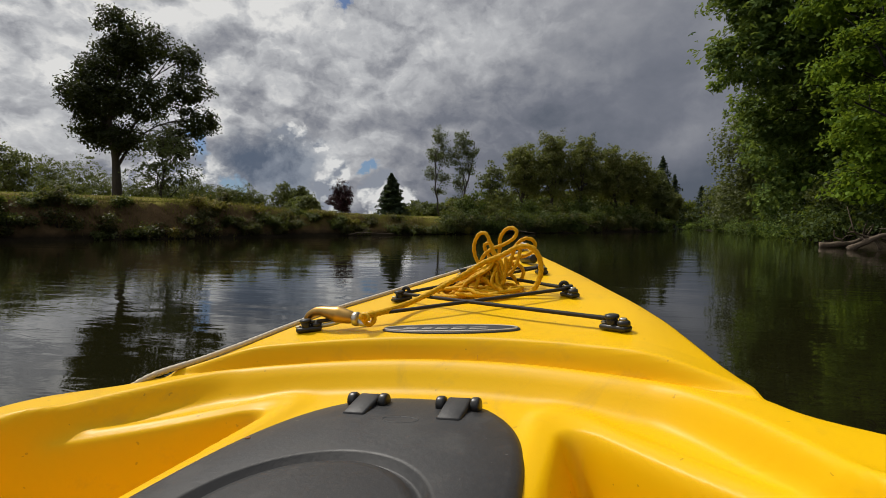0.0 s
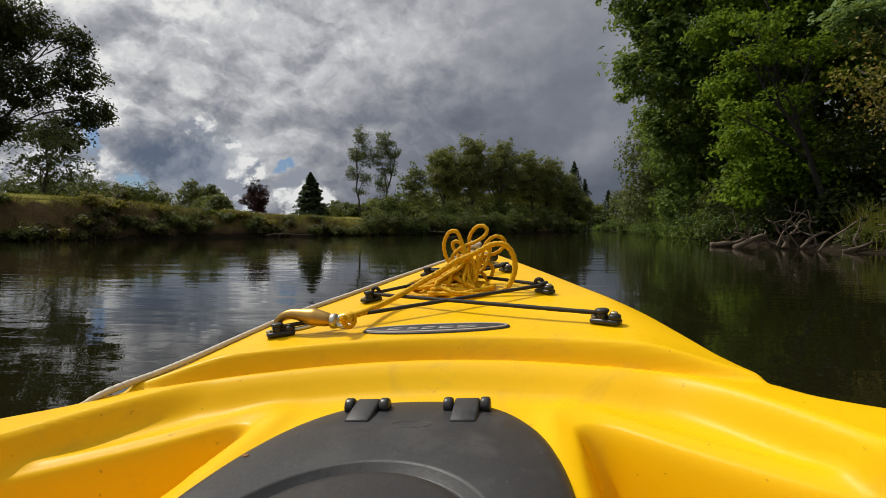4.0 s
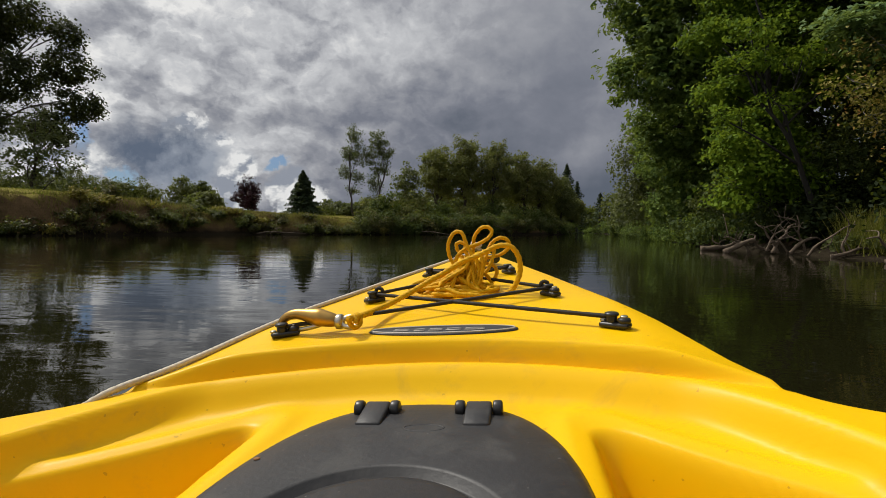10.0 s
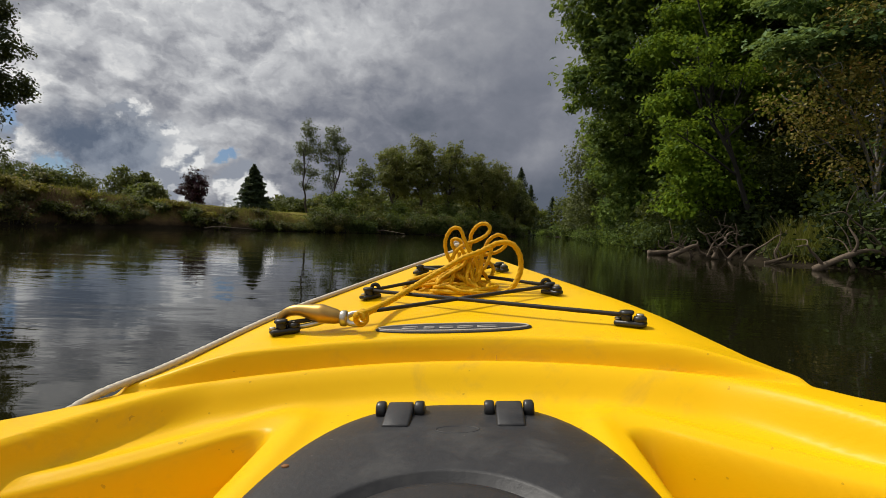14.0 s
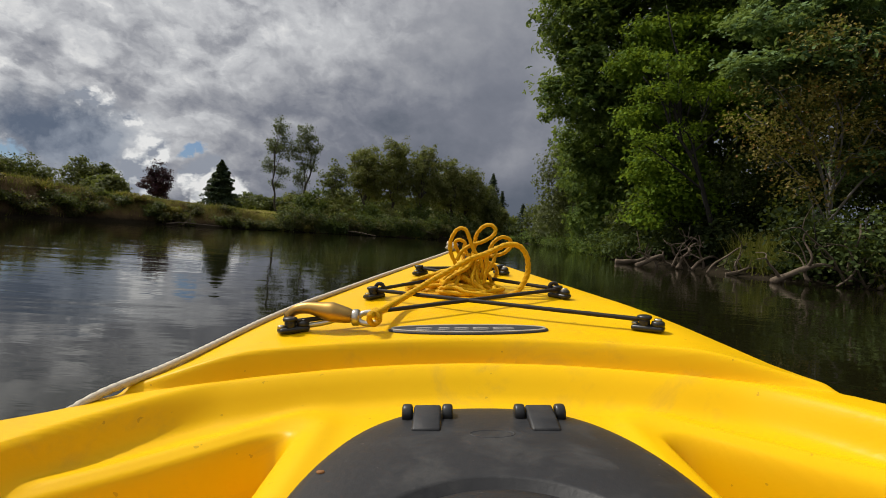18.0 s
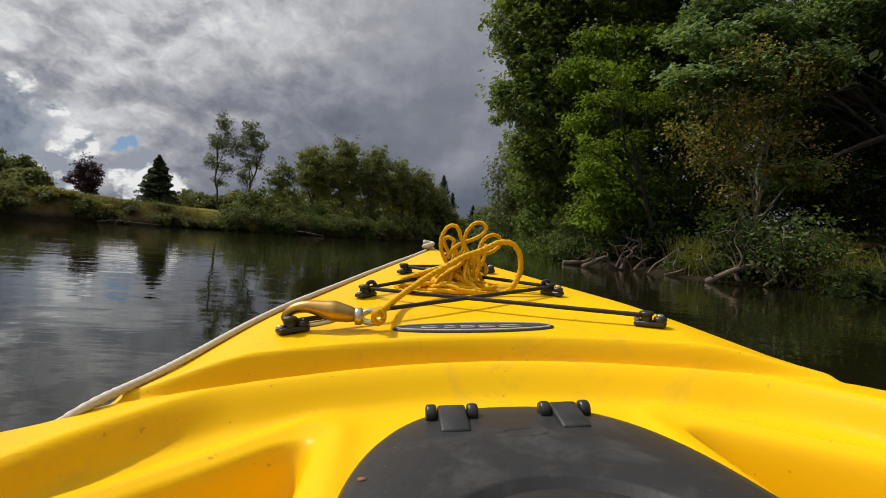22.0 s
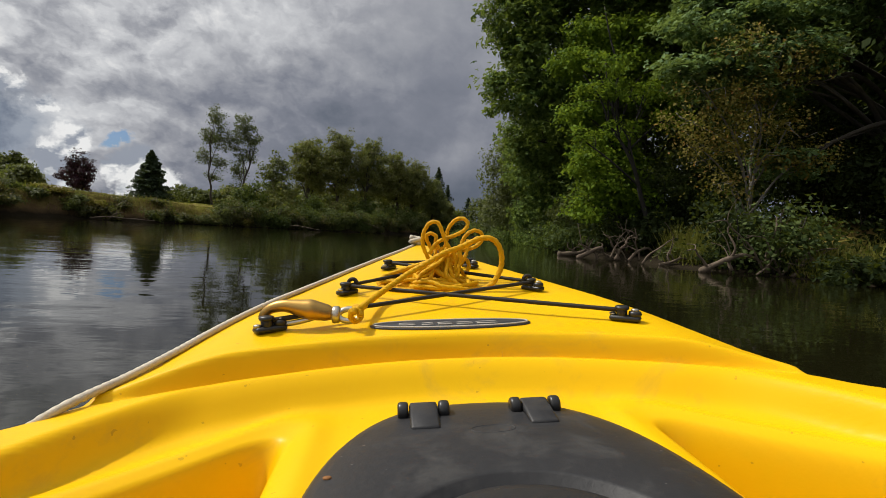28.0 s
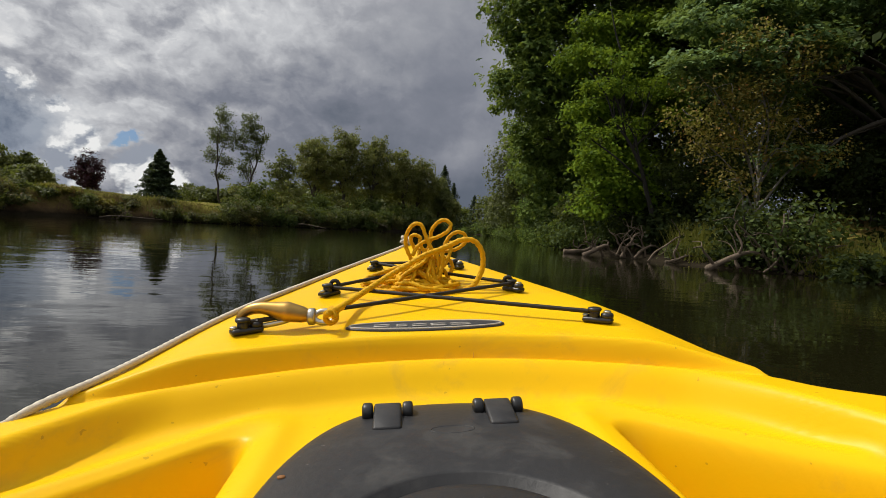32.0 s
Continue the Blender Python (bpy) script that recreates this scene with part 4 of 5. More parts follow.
rg = np.random.RandomState(21)
spots = [(7.9 + rg.uniform(-0.5, 0.7), 12.1 + rg.uniform(-0.7, 0.8), 0.2, rg.uniform(0.4, 0.85)) for _ in range(45)]
spots += [(8.5 + rg.uniform(-0.2, 1.4), 9.2 + rg.uniform(-1.2, 0.9), 0.2, rg.uniform(0.3, 0.65)) for _ in range(26)]
grass_tufts("reed_grass", spots, 0.010, M["blade"], "tall green reed grass on the near bank", 22, 60)
spots = []
for (x0, y0), (x1, y1) in zip(LEFT[2:10], LEFT[3:11]):
    d = math.hypot(x1 - x0, y1 - y0)
    for _ in range(int(d * 30)):
        u, off = rg.rand(), rg.uniform(1.4, 8.0)
        spots.append((x0 + (x1 - x0) * u - (y1 - y0) / d * off, y0 + (y1 - y0) * u + (x1 - x0) / d * off, 0.4, rg.uniform(0.03, 0.08)))
grass_tufts("bank_grass", spots, 0.016, M["blade"], "rough yellow-green grass along the top of the bank", 23, 22)
spots = [(s[0], s[1], 0.3, s[3] * 0.9) for s in spots[::14]]
grass_tufts("dry_grass", spots, 0.010, M["straw"], "dry straw-coloured grass among the green", 24, 14)


spots = []
for (x0, y0), (x1, y1) in zip(LEFT[2:8], LEFT[3:9]):
    d = math.hypot(x1 - x0, y1 - y0)
    for _ in range(int(d * 40)):
        u, off = rg.rand(), rg.uniform(0.3, 2.3)
        spots.append((x0 + (x1 - x0) * u - (y1 - y0) / d * off, y0 + (y1 - y0) * u + (x1 - x0) / d * off, 0.25, rg.uniform(0.12, 0.34) * (1.0 if off < 1.2 else 0.4)))
grass_tufts("slope_grass", spots[::3], 0.014, M["blade"], "rough olive grass down the slope of the bank", 25, 26)
grass_tufts("slope_straw", [s for i, s in enumerate(spots) if i % 3], 0.012, M["straw"], "withered brown grass down the slope of the bank", 26, 20)


# ---- driftwood ----
def driftwood(name, x, y, z, arms, label, seed, mat="driftwood"):
    """arms: (start, end, thickness, arch)."""
    rng = np.random.RandomState(seed)
    foot = tagged(new(name), label, "driftwood")
    foot.location = (x, y, z)
    for a, b, r, arch in arms:
        a, b = np.array(a, float), np.array(b, float)
        pts = [a + (b - a) * u + np.array([0, 0, arch * math.sin(math.pi * u)]) + rng.normal(0, 0.04, 3) * (0 < u < 1) for u in (0, 0.25, 0.5, 0.75, 1)]
        p = smooth_path(pts, 0.06)
        q = np.linspace(0, 1, len(p))
        under(mesh_object("root", *tube(p, 0.78 * r * (1 - 0.75 * q) * (1 + 0.12 * np.sin(q * 23 + seed)), 8), M[mat], True), foot)
        for _ in range(2):
            j = rng.randint(len(p) // 4, len(p) - 1)
            e = p[j] + rng.normal(0, 0.22, 3) + np.array([0, 0, 0.18])
            w = smooth_path([p[j], (p[j] + e) / 2 + rng.normal(0, 0.05, 3), e], 0.06)
            under(mesh_object("twig", *tube(w, np.linspace(0.28 * r, 0.006, len(w)), 6), M[mat], True), foot)
    return foot


driftwood("root_snag", 6.0, 13.2, 0.02, [((-0.9, 0, 0), (0.2, 0.1, 0.05), 0.10, 0.28), ((0.2, 0, 0), (0.75, 0.1, 0.75), 0.07, 0.12), ((0.3, 0, 0), (-0.15, 0, 0.68), 0.06, 0.1), ((0.55, 0, -0.05), (1.45, -0.1, 0.1), 0.07, 0.34),
          ((0.9, 0, 0), (0.7, 0, 0.95), 0.05, 0.0), ((0.0, -0.1, 0.05), (0.8, -0.2, 0.6), 0.035, 0.3), ((0.5, -0.1, 0.0), (-0.3, -0.2, 0.7), 0.03, 0.15), ((0.7, 0.0, 0.7), (0.2, -0.1, 1.05), 0.03, 0.0), ((-0.3, 0.1, 0), (-0.95, 0, 0.36), 0.05, 0.1), ((0.1, 0, 0.25), (0.6, -0.2, 0.45), 0.03, 0.05), ((1.2, 0, 0), (1.95, 0, 0.42), 0.035, 0.15)],
          "pale bleached tree roots arching out of the water", 1)
driftwood("root_snag", 5.9, 14.9, 0.02, [((-0.8, 0, 0.02), (0.6, 0.1, 0.12), 0.11, 0.08), ((-0.3, 0, 0), (-0.5, 0, 0.42), 0.05, 0.0), ((0.1, 0, 0.1), (0.3, 0, 0.55), 0.04, 0.0)], "broken pale log with branch stumps at the waterline", 2)
driftwood("root_snag", 7.3, 9.5, 0.02, [((-1.0, 0, 0), (0.8, 0.1, 0.10), 0.085, 0.30), ((-0.3, 0, 0.05), (-0.4, 0, 1.05), 0.05, 0.0), ((0.5, 0, 0.05), (0.6, 0, 1.3), 0.065, 0.0), ((0.4, 0, 0.1), (-1.0, -0.1, 1.0), 0.035, 0.40), ((0.8, 0, 0), (1.9, -0.2, 0.65), 0.045, 0.15),
          ((-0.8, 0, 0), (-1.4, -0.1, 0.42), 0.05, 0.2), ((0.7, -0.1, 0.05), (-0.2, -0.2, 0.8), 0.03, 0.3), ((0.5, 0, 0.8), (1.2, -0.1, 1.15), 0.028, 0.1), ((0.9, -0.2, 0.0), (1.6, -0.3, 0.05), 0.05, 0.36), ((0.1, -0.2, 0.0), (1.0, -0.2, 0.85), 0.028, 0.1)],
          "tangle of bleached roots round an upright brown stump", 7)
driftwood("root_snag", 6.8, 11.6, 0.02, [((-0.6, 0.1, 0.0), (0.25, 0, 0.7), 0.04, 0.1), ((-0.2, 0, 0), (0.7, 0, 0.14), 0.06, 0.16), ((0.1, 0, 0), (0.1, 0, 0.8), 0.035, 0)], "grey dead branches leaning at the edge of the water", 3)
driftwood("fallen_log", -7.6, 42.6, 0.05, [((-2.6, 0, 0.28), (1.2, -0.6, 0.02), 0.10, 0.1), ((-1.2, 0, 0.15), (-1.7, -0.3, 0.6), 0.04, 0)], "long pale fallen log lying along the far bank", 4)
driftwood("fallen_log", -17.5, 31.4, 0.04, [((-0.8, -0.4, 0.05), (2.2, 1.1, 0.08), 0.06, 0.08), ((0, 0, 0), (0.9, 0, 0.5), 0.04, 0.1)], "grey fallen branch stranded below the bank", 5)
driftwood("fallen_log", -3.0, 49.5, 0.3, [((-2.4, 0.6, 0.9), (1.6, -0.2, 0.15), 0.09, 0.2)], "bare trunk slanting down into the river at the bend", 6)


# ---- the kayak ----
KAYAK = pose(0.019, 0, 0, 0, -4.1, 0.2)
BEAM = ([-1.75, -1.3, -0.6, 0.0, 0.28, 0.34, 0.37, 0.385, 0.40, 0.42, 0.44, 0.50, 0.56, 0.64, 0.80, 0.95, 1.105, 1.20, 1.27, 1.30],
        [0.02, 0.22, 0.375, 0.420, 0.430, 0.424, 0.400, 0.376, 0.356, 0.341, 0.333, 0.317, 0.301, 0.279, 0.218, 0.160, 0.096, 0.052, 0.020, 0.006])
RISE = ([-2.2, -1.7, -0.9, 0.2, 0.44, 0.490, 0.503, 0.511, 0.519, 0.528, 0.536, 0.542, 0.546, 0.552, 0.588, 0.6125, 0.77, 1.0, 1.30, 1.4],
        [0.40, 0.36, 0.308, 0.317, 0.3210, 0.3235, 0.3260, 0.3300, 0.3375, 0.3470, 0.3535, 0.3566, 0.3575, 0.3575, 0.3578, 0.3590, 0.3785, 0.4065, 0.4415, 0.452])


def beam(y):
    """Half the width of the hull, with its corners rounded off."""
    y = np.asarray(y, float)
    soft = sum(np.interp(y + d, *BEAM) for d in (-0.016, -0.008, 0.0, 0.008, 0.016)) / 5
    return np.where(y > 1.2, np.interp(y, *BEAM), soft)


def recess(x, y, cx, cy, hx, hy, r, turn):
    """Signed distance to a rounded box."""
    c, s = math.cos(turn), math.sin(turn)
    dx, dy = (x - cx) * c + (y - cy) * s, -(x - cx) * s + (y - cy) * c
    qx, qy = np.abs(dx) - hx + r, np.abs(dy) - hy + r
    return np.hypot(np.maximum(qx, 0), np.maximum(qy, 0)) + np.minimum(np.maximum(qx, qy), 0) - r


def deck_height(x, y):
    x, y = np.asarray(x, float), np.asarray(y, float)
    w = beam(y)
    u = np.clip(np.abs(x) / np.maximum(w, 1e-3), 0, 1)
    f = y + 1.0 * x * x
    wrap = f + 9.0 * np.clip(np.abs(x) - 0.24, 0, 1) ** 2 * step01(-0.2, 0.15, y)      # the ridge runs on along the gunwale
    z = np.interp(np.maximum(f, np.minimum(wrap, 0.546)), *RISE)
    fade = 1 - 0.9 * step01(0.23, 0.35, np.abs(x))
    z = z - 0.0150 * fade * np.exp(-((f - 0.5575) / 0.0062) ** 2)         # groove behind the ridge
    z = z + 0.022 * fade * step01(0.5585, 0.5755, y + 1.08 * x * x)      # second step up to the foredeck
    z = z - (0.006 * u ** 2 + 0.008 * u ** 12) * (0.12 + 0.50 * step01(0.45, 0.80, y))
    for side in (-1, 1):
        d = recess(x * side, y + 0.90 * (x * side - 0.16), 0.290, 0.262, 0.125, 0.195, 0.036, 0)
        z = z - 0.105 * step01(0.005, -0.034, d) + 0.005 * np.exp(-((d - 0.022) / 0.014) ** 2)
    seat = recess(x, y, 0, -0.72, 0.24, 0.42, 0.1, 0)
    return z - 0.14 * step01(0.02, -0.12, seat)


kayak = tagged(new("kayak"), "yellow moulded sit-on-top kayak with a black hatch, afloat", "kayak")
kayak.matrix_world = KAYAK


def build_hull():
    ys = np.unique(np.concatenate([np.linspace(-1.75, 0.0, 50), np.linspace(0.0, 0.66, 200), np.linspace(0.66, 1.30, 76)]))
    us = np.linspace(-1, 1, 161)
    us = np.sign(us) * np.abs(us) ** 0.85
    follow = (step01(0.28, 0.50, ys) * (1 - step01(0.60, 0.95, ys)))[:, None]      # rows bend along the ridges
    Y = ys[:, None] - 1.04 * follow * (beam(ys)[:, None] * us[None, :]) ** 2
    X = beam(Y) * us[None, :]
    rows = [np.stack([X, Y, deck_height(X, Y)], -1)]
    # the sides run down below the water on both sides
    sides = []
    for s in (1, -1):
        edge = rows[0][:, -1 if s > 0 else 0]
        for out, down in ((1.012, 0.010), (1.014, 0.028), (0.97, 0.12), (0.90, 0.28), (0.62, 0.42), (0.0, 0.46)):
            bow = 0.25 * np.clip(down - 0.03, 0, 1) * (edge[:, 1] > 0.8) * (edge[:, 1] - 0.8) / 0.45
            sides.append(np.stack([edge[:, 0] * out, edge[:, 1] - bow, edge[:, 2] - down], -1))
    right, left = np.stack(sides[:6], 1), np.stack(sides[6:], 1)
    grid = np.concatenate([left[:, ::-1], rows[0], right], 1)
    k, q = grid.shape[:2]
    i, j = np.meshgrid(np.arange(k - 1), np.arange(q - 1), indexing="ij")
    a = i * q + j
    faces = np.stack([a, a + 1, a + q + 1, a + q], -1).reshape(-1, 4).tolist()
    ob = mesh_object("hull", grid.reshape(-1, 3).tolist(), faces, M["hull"], True)
    under(ob, kayak, "smooth bright yellow plastic hull with moulded ridges")


build_hull()


def dz(x, y):
    return float(deck_height(np.array([x]), np.array([y]))[0])


def lathe_like(outline, heights, mat, name, parent, label=""):
    """Stacked outlines (arrays of x, y) at heights, capped on top."""
    k = len(outline[0])
    verts, faces = [], []
    for o, h in zip(outline, heights):
        verts += [(p[0], p[1], h) for p in o]
    for r in range(len(outline) - 1):
        for j in range(k):
            faces.append((r * k + j, r * k + (j + 1) % k, (r + 1) * k + (j + 1) % k, (r + 1) * k + j))
    faces.append(tuple(range((len(outline) - 1) * k, len(outline) * k)))
    ob = mesh_object(name, verts, faces, mat, True)
    return under(ob, parent, label)


def oval(cx, cy, a, b, k=96, power=2.0):
    t = np.linspace(0, 2 * np.pi, k, endpoint=False)
    c, s = np.cos(t), np.sin(t)
    return np.stack([cx + a * np.sign(c) * np.abs(c) ** (2 / power), cy + b * np.sign(s) * np.abs(s) ** (2 / power)], 1)


def rounded_box(sx, sy, sz, bevel, m=None, seg=2):
    bm = bmesh.new()
    bmesh.ops.create_cube(bm, size=1.0)
    bmesh.ops.scale(bm, vec=(sx, sy, sz), verts=bm.verts)
    bmesh.ops.bevel(bm, geom=bm.edges[:], offset=bevel, segments=seg, affect="EDGES", profile=0.5)
    if m is not None:
        bmesh.ops.transform(bm, matrix=m, verts=bm.verts)
    return bm


def drum(r, length, m, bevel=0.002, k=20):
    bm = bmesh.new()
    bmesh.ops.create_cone(bm, cap_ends=True, segments=k, radius1=r, radius2=r, depth=length)
    rim = [e for e in bm.edges if len(e.link_faces) == 2 and any(len(f.verts) > 4 for f in e.link_faces)]
    bmesh.ops.bevel(bm, geom=rim, offset=bevel, segments=2, affect="EDGES", profile=0.5)
    bmesh.ops.transform(bm, matrix=m, verts=bm.verts)
    return bm


def build_hatch():
    z = 0.3205
    cx, cy, a, b = 0.008, 0.240, 0.145, 0.247
    grow = lambda d, top: (oval(cx, cy, a + d, b + d, 128, 2.6), top)
    rings = [grow(0.0, z - 0.006), grow(0.001, z + 0.004), grow(-0.003, z + 0.0075), grow(-0.010, z + 0.009), grow(-0.03, z + 0.0105)]
    inner = [(0.0, 0.0105), (-0.004, 0.0095), (-0.007, 0.003), (-0.012, 0.0025), (-0.016, 0.008), (-0.024, 0.0095)]
    outl, hts = [r[0] for r in rings], [r[1] for r in rings]
    for d, h in inner:
        outl.append(oval(cx, 0.240, 0.100 + d, 0.105 + d, 128, 2.0))
        hts.append(z + h)
    lid = lathe_like(outl, hts, M["rubber"], "hatch_lid", kayak, "dusty black rubber hatch lid with a ring groove")
    flat = oval(0.012, 0.415, 0.019, 0.0075, 48)
    mark = smooth_path([(p[0], p[1], z + 0.0102) for p in np.vstack([flat, flat[:1]])], 0.004)
    under(mesh_object("moulded_mark", *tube(mark, 0.0007, 6), M["rubber"], True), lid)
    spot = oval(-0.118, 0.350, 0.0030, 0.0022, 20)
    lathe_like([spot, spot * 1.0], [z + 0.0092, z + 0.0101], M["rust"], "rust_spot", lid, "small rusty brown spot")
    for hx in (-0.045, 0.060):
        y = 0.455
        hinge = part("hinge", rounded_box(0.026, 0.044, 0.012, 0.0026, pose(hx, y - 0.012, z + 0.0098, 9)), M["rubber"], kayak, "black rubber hinge strap")
        for s in (-1, 1):
            part("hinge_pin", drum(0.0086, 0.010, pose(hx + s * 0.0188, y + 0.002, z + 0.0126, 0, 90, 0), 0.0025), M["black"], hinge)
    return lid


build_hatch()


def build_badge():
    y0 = 0.608
    a, b = 0.100, 0.019
    tops = []
    for d, h in ((0, 0.0002), (0, 0.0018), (-0.0012, 0.0026)):
        o = oval(0, y0, a + d * 2, b + d, 72)
        tops.append((o, h))
    verts, faces, k = [], [], 72
    for o, h in tops:
        verts += [(p[0], p[1], dz(p[0], p[1]) + h) for p in o]
    for r in range(2):
        for j in range(k):
            faces.append((r * k + j, r * k + (j + 1) % k, (r + 1) * k + (j + 1) % k, (r + 1) * k + j))
    c = len(verts)
    verts.append((0, y0, dz(0, y0) + 0.0028))
    faces += [(2 * k + j, 2 * k + (j + 1) % k, c) for j in range(k)]
    badge = under(mesh_object("badge", verts, faces, M["badge"], True), kayak, "dark oval badge with worn silver outlines")
    rim = oval(0, y0, a - 0.004, b - 0.0026, 72)
    under(mesh_object("badge_rim", *tube([(p[0], p[1], dz(p[0], p[1]) + 0.0030) for p in np.vstack([rim, rim[:1]])], 0.0012, 5), M["badge_line"], True), badge)
    for bx, w in ((-0.055, 0.020), (-0.030, 0.014), (-0.008, 0.018), (0.016, 0.020), (0.044, 0.026)):
        for s in (-1, 1):
            p = [(bx - w * 0.5, y0 + s * 0.004, dz(bx, y0) + 0.0031), (bx, y0 + s * 0.0058, dz(bx, y0) + 0.0032), (bx + w * 0.5, y0 + s * 0.004, dz(bx, y0) + 0.0031)]
            under(mesh_object("badge_bar", *tube(smooth_path(p, 0.004), 0.0009, 5), M["badge_line"], True), badge)


build_badge()


def pad_eye(x, y, turn):
    """A black cord anchor: foot, round saddle and two screws."""
    m = pose(x, y, dz(x, y), 0, 0, turn)
    foot = part("pad_eye", rounded_box(0.037, 0.0165, 0.007, 0.003, m @ pose(0, 0, 0.0040)), M["black"], kayak, "black plastic cord anchor")
    part("saddle", drum(0.0066, 0.014, m @ pose(-0.004, 0, 0.0105), 0.003), M["black"], foot)
    part("saddle_cap", drum(0.0088, 0.0055, m @ pose(-0.004, 0, 0.0165), 0.0026), M["black"], foot)
    part("boss", drum(0.0078, 0.008, m @ pose(0.0115, 0, 0.0095), 0.003), M["black"], foot)
    part("screw", drum(0.0046, 0.004, m @ pose(0.0115, 0, 0.0142), 0.0015, 14), M["steel"], foot, "steel screw head")
    part("screw", drum(0.0042, 0.004, m @ pose(-0.0150, 0, 0.0085), 0.0015, 14), M["steel"], foot, "steel screw head")
    return foot


ANCHORS = {"rear_left": (-0.214, 0.592, 35), "rear_right": (0.217, 0.592, -35), "mid_left": (-0.142, 0.770, 55), "mid_right": (0.150, 0.768, -55), "front_right": (0.080, 0.96, -60), "front_left": (-0.080, 0.96, 60)}
for x, y, turn in ANCHORS.values():
    pad_eye(x, y, turn)


def cord(a, b, lift=0.004, sag=0.0):
    (x0, y0, _), (x1, y1, _) = ANCHORS[a], ANCHORS[b]
    pts = []
    za, zb = dz(x0, y0) + 0.0135, dz(x1, y1) + 0.0135
    for u in np.linspace(0, 1, 9):
        x, y = x0 + (x1 - x0) * u, y0 + (y1 - y0) * u
        z = za + (zb - za) * u - sag * math.sin(math.pi * u)
        pts.append((x, y, max(z, dz(x, y) + lift)))
    under(mesh_object("bungee_cord", *tube(smooth_path(pts, 0.01), 0.0029, 8, 2, 700, 0.06), M["cord"], True), kayak, "stretched black bungee cord")


cord("rear_left", "mid_right")
cord("rear_right", "mid_left", 0.010)
cord("mid_left", "front_right")
cord("mid_right", "front_left", 0.010)
cord("front_left", "front_right")
for a in ("mid_left", "mid_right"):
    x, y, turn = ANCHORS[a]
    s = 1 if x < 0 else -1
    knot = smooth_path([(x + s * 0.008 + 0.006 * math.cos(t), y + 0.004, dz(x, y) + 0.017 + 0.006 * math.sin(t)) for t in np.linspace(0, 7, 10)], 0.003)
    under(mesh_object("cord_knot", *tube(knot, 0.0032, 7), M["cord"], True), kayak)
for i, (x, y, l, turn) in enumerate(((0.052, 0.556, 0.011, 1.4), (-0.17, 0.52, 0.010, 0.3))):
    pts = []
    for u in (-0.5, 0, 0.5):
        px, py = x + u * l * math.cos(turn), y + u * l * math.sin(turn)
        pts.append((px, py, dz(px, py)))
    under(mesh_object("scratch", *tube(smooth_path(pts, 0.004), 0.0003, 5), M["scuff"], True), kayak, "thin brown scrape in the plastic")
# carry toggle at the bow, half hidden by the rope
part("bow_toggle", drum(0.010, 0.060, pose(0.035, 1.08, dz(0.035, 1.08) + 0.012, 0, 90, -55), 0.003), M["black"], kayak, "black bow carrying handle")

# ---- white line along the edge ----
bow_line = tagged(new("bow_line"), "dirty white twisted rope stretched along the kayak's edge", "rope")
bow_line.matrix_world = KAYAK
line = [(-0.384, 0.386, 0.318), (-0.368, 0.400, 0.338)]
line += [(-float(beam(y)) + 0.0015, y, dz(-float(beam(y)) + 0.0015, y) + 0.0042) for y in np.arange(0.428, 1.27, 0.06)]
under(mesh_object("line", *tube(smooth_path(line, 0.003), 0.0038, 12, 3, 230, 0.18), M["white_rope"], True), bow_line)
knot = smooth_path([(-0.014 + 0.012 * math.cos(t), 1.272 + 0.010 * math.sin(t), 0.463 + 0.002 * t) for t in np.linspace(0, 9, 14)], 0.003)
under(mesh_object("knot", *tube(knot, 0.0052, 10, 3, 190, 0.18), M["white_rope"], True), bow_line)

# ---- yellow rope heaped on the bow, with its snap hook ----
rope = tagged(new("rope"), "yellow twisted poly rope heaped in loops on the kayak's bow", "rope")
rope.matrix_world = KAYAK


def strand(points, name="rope_loop", r=0.0033):
    under(mesh_object(name, *tube(smooth_path(points, 0.0018), r, 14, 3, 210, 0.20), M["yellow_rope"], True), rope)


Y0 = 0.84
def rp(px, up, deep=0.0):
    """A place in the heap: along the beam and up in millimetres, deeper towards the bow."""
    return (px * 0.001 + 0.004, Y0 + deep, 0.396 + up * 0.00088)


strand([rp(-121, 12, -0.262), rp(-116, 10, -0.23), rp(-110, 10, -0.19), rp(-98, 14, -0.14), rp(-76, 26, -0.10), rp(-48, 43, -0.07), rp(-22, 58, -0.06), rp(4, 74, -0.055), rp(30, 84, -0.05), rp(47, 92, -0.05), rp(66, 101, -0.05), rp(86, 99, -0.05), rp(98, 82, -0.05), rp(101, 58, -0.05), rp(96, 36, -0.05), rp(83, 15, -0.05), rp(63, 6, -0.045), rp(40, 7, -0.04), rp(22, 22, -0.035), rp(3, 35, -0.03), rp(-17, 49, -0.02)], "rope_end", 0.0043)
strand([rp(-14, 59, 0), rp(-24, 86, -0.002), rp(-24, 109, -0.004), rp(-15, 128, -0.006), rp(-5, 133, -0.008), rp(3, 128, -0.01), rp(9, 109, -0.012), rp(16, 89, -0.014), rp(26, 73, -0.016), rp(30, 53, -0.018), rp(26, 33, -0.02)])
strand([rp(10, 59, 0.02), rp(18, 96, 0.017), rp(21, 119, 0.014), rp(33, 136, 0.011), rp(46, 139, 0.008), rp(54, 130, 0.005), rp(48, 117, 0.002), rp(30, 106, -0.001), rp(10, 99, -0.004), rp(-5, 88, -0.007), rp(-14, 71, -0.01)])
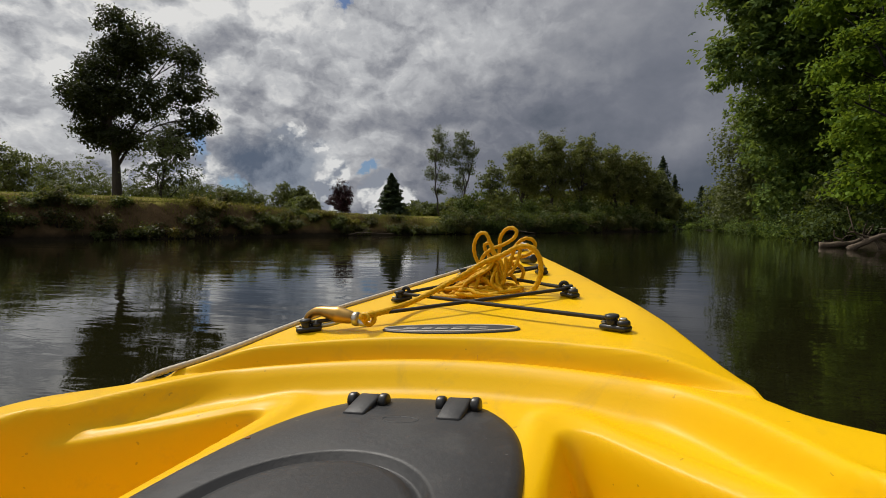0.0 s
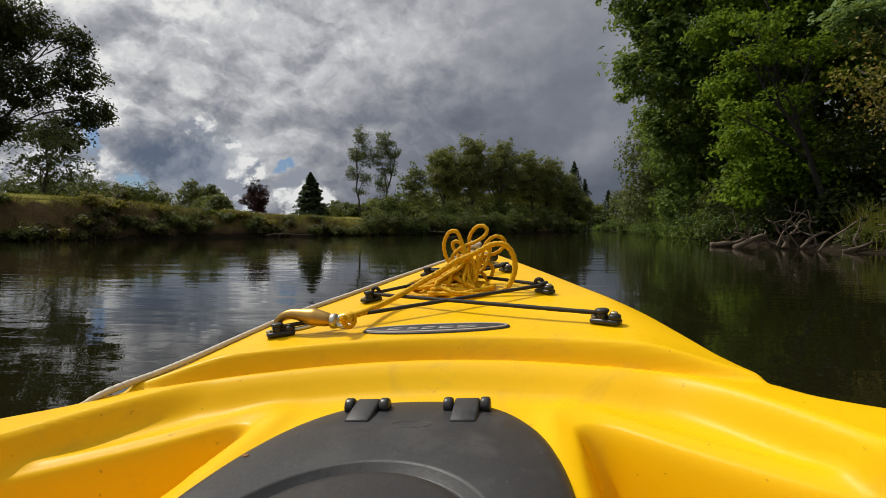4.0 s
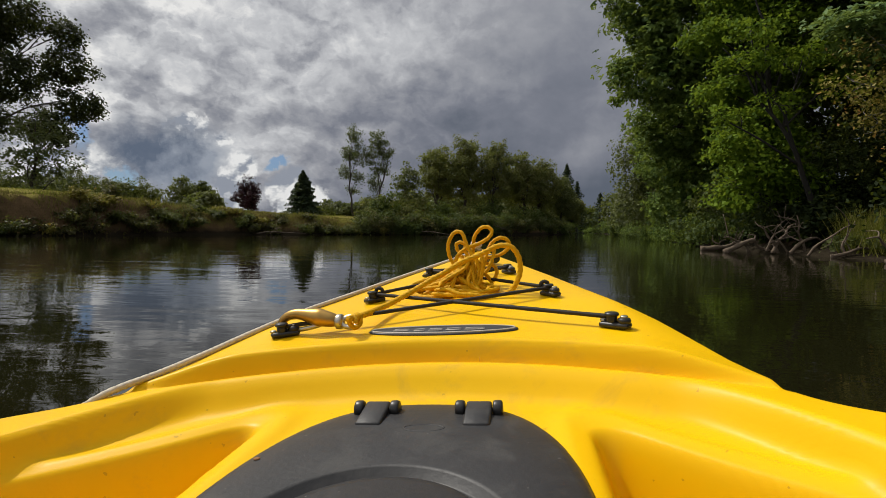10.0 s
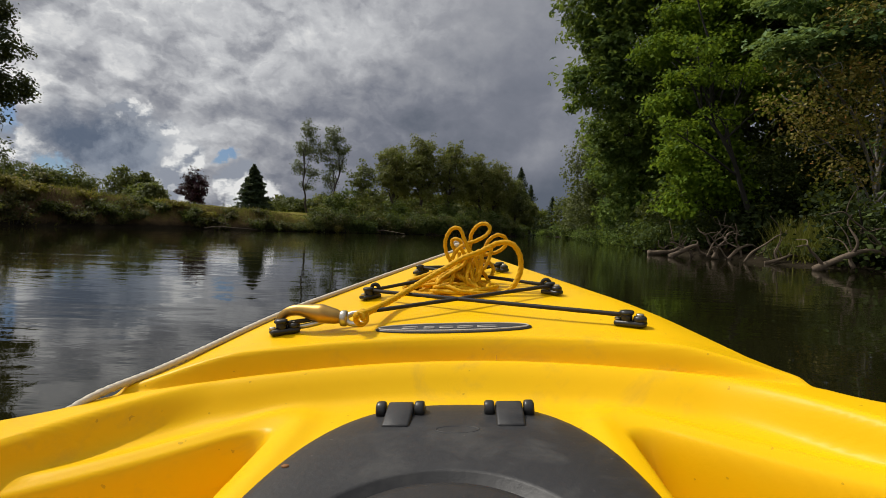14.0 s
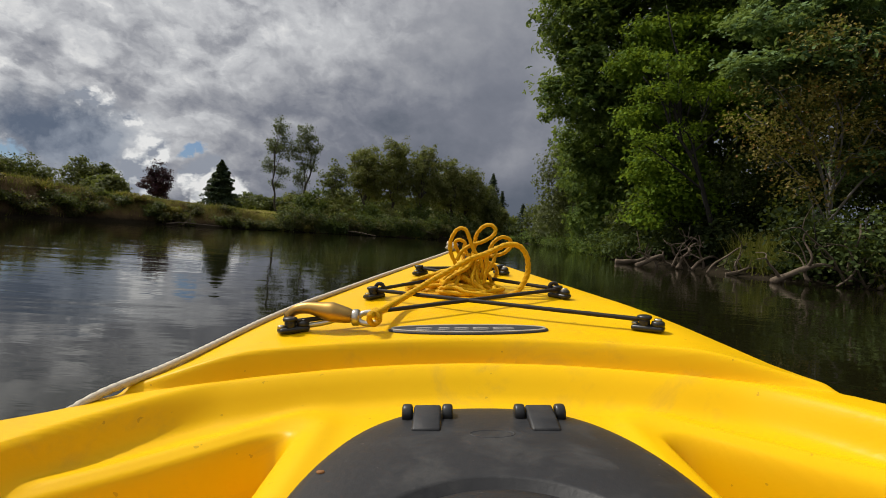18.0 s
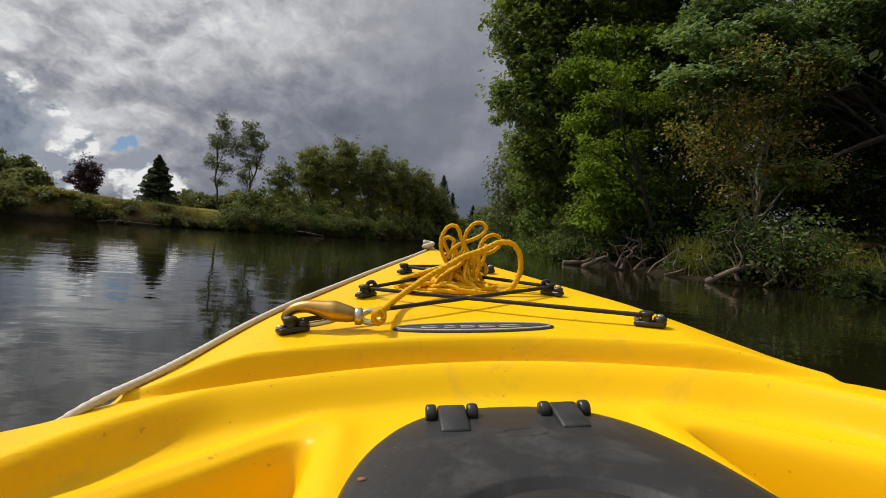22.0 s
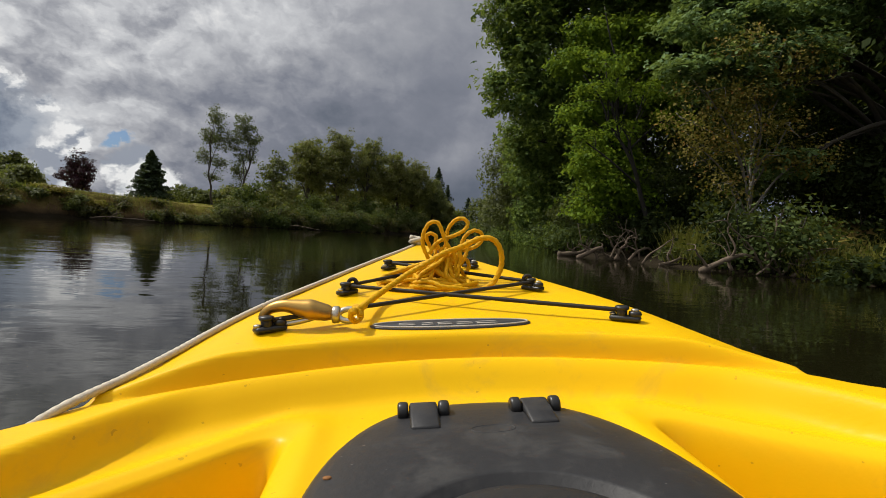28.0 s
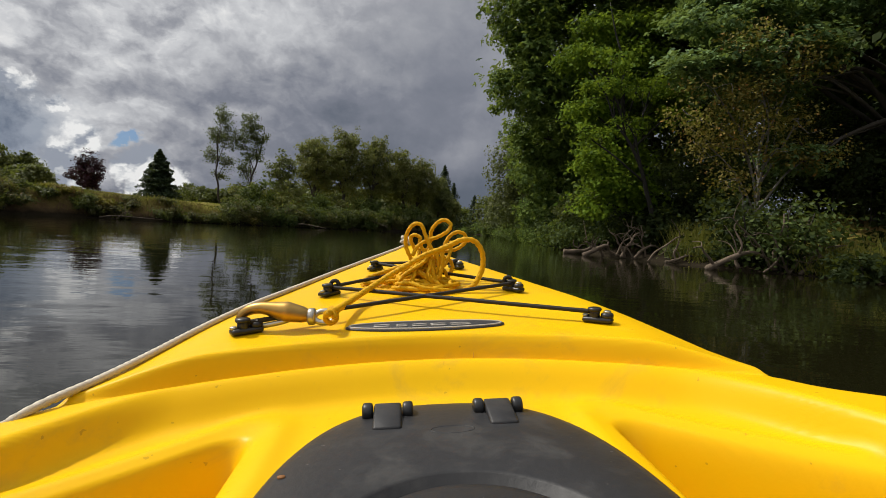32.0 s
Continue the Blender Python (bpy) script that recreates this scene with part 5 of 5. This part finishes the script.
strand([rp(33, 49, 0.01), rp(40, 76, 0.0122), rp(50, 103, 0.0144), rp(66, 115, 0.0167), rp(80, 110, 0.0189), rp(82, 96, 0.0211), rp(70, 83, 0.0233), rp(53, 77, 0.0256), rp(35, 74, 0.0278), rp(20, 59, 0.03)])
strand([rp(-7, 79, 0.04), rp(-15, 98, 0.0383), rp(-14, 108, 0.0367), rp(-6, 110, 0.035), rp(2, 103, 0.0333), rp(0, 93, 0.0317), rp(10, 73, 0.03)])
strand([rp(36, 81, -0.02), rp(37, 63, -0.0225), rp(34, 46, -0.025), rp(29, 29, -0.0275), rp(10, 19, -0.03)])
strand([rp(26, 59, 0.03), rp(41, 63, 0.0275), rp(53, 58, 0.025), rp(58, 44, 0.0225), rp(50, 26, 0.02)])
strand([rp(56, 96, 0.02), rp(53, 76, 0.01), rp(40, 49, 0), rp(13, 36, -0.01), rp(-14, 33, -0.02), rp(-47, 19, -0.03)])
rr = np.random.RandomState(77)
for k in range(9):
    # low coils spread on the deck
    cx, cy = rr.uniform(-50, 14), rr.uniform(-0.055, 0.035)
    ph, tip = rr.rand() * 6.28, rr.uniform(-9, 9)
    a, b = rr.uniform(26, 52), rr.uniform(0.025, 0.05)
    strand([rp(cx + a * math.cos(t + ph) + rr.normal(0, 5), 8 + 1.8 * k + tip * math.cos(t + ph) + rr.normal(0, 3), cy + b * math.sin(t + ph)) for t in np.linspace(0, 6.0, 11)])
for k in range(9):
    # long bights that slide off the heap towards the hook
    tip, lift, back = rr.uniform(-98, -52), rr.uniform(12, 30), rr.uniform(-0.02, 0.035)
    strand([rp(rr.uniform(-4, 24), rr.uniform(44, 70), rr.uniform(-0.02, 0.02)), rp(tip * 0.35, lift + 22, back), rp(tip * 0.75, lift + 9, back + 0.004), rp(tip, lift, back),
            rp(tip - 3, lift - 8, back - 0.008), rp(tip * 0.8, lift - 7, back - 0.014), rp(tip * 0.4, lift + rr.uniform(-6, 10), back - 0.018), rp(rr.uniform(0, 30), rr.uniform(8, 30), back - 0.02)])
for k in range(16):
    # strands that fall from the crown of the heap to the deck and turn back under it
    foot, deep, r0 = -62 + 7.6 * k, rr.uniform(-0.055, 0.03), rr.uniform(-14, 14)
    strand([rp(8 + r0, rr.uniform(58, 84), rr.uniform(-0.02, 0.02)), rp(8 + r0 + (foot - 8) * 0.25 + rr.normal(0, 4), rr.uniform(46, 64), deep * 0.5), rp(8 + (foot - 8) * 0.65 + rr.normal(0, 5), rr.uniform(22, 40), deep),
            rp(foot, rr.uniform(7, 14), deep), rp(foot * 0.8 + rr.normal(0, 8), rr.uniform(5, 9), deep - 0.008), rp(foot * 0.3 + rr.normal(0, 14), rr.uniform(6, 18), deep - 0.01)])
strand([rp(-120 + 6 * math.cos(t), 4 + 9 * math.sin(t), -0.255 + 0.003 * t) for t in np.linspace(0, 9, 15)], "rope_knot", 0.0034)

hx, hy = -0.167, 0.605


def hp(px, up, deep=0.0):
    return (hx + px * 0.001, hy + deep, dz(hx, hy) + 0.006 + up * 0.00072)


bow_pts = smooth_path([hp(-52, 4), hp(-58, 14), hp(-50, 26), hp(-34, 31), hp(-12, 26), hp(12, 19), hp(24, 15)], 0.003)
hook = under(mesh_object("snap_hook", *tube(bow_pts, np.interp(np.linspace(0, 1, len(bow_pts)), [0, 0.2, 0.45, 0.7, 0.9, 1], [0.0050, 0.0060, 0.0080, 0.0125, 0.0100, 0.007]), 14), M["brass"], True), rope, "worn brass snap hook")
under(mesh_object("hook_gate", *tube(smooth_path([hp(-50, 3, -0.003), hp(-30, 2, -0.003), hp(-8, 7, -0.002), hp(8, 14)], 0.003), 0.0034, 10), M["steel"], True), hook, "steel spring gate")
part("swivel", drum(0.0105, 0.010, pose(*hp(27, 14), 0, 90, 0), 0.003), M["steel"], hook)
ring = smooth_path([hp(34 + 13 * math.cos(t) + 9, 13 + 9 * math.sin(t), 0.004 * math.sin(t)) for t in np.linspace(0, 6.5, 18)], 0.003)
under(mesh_object("swivel_ring", *tube(ring, 0.0036, 10), M["steel"], True), hook)
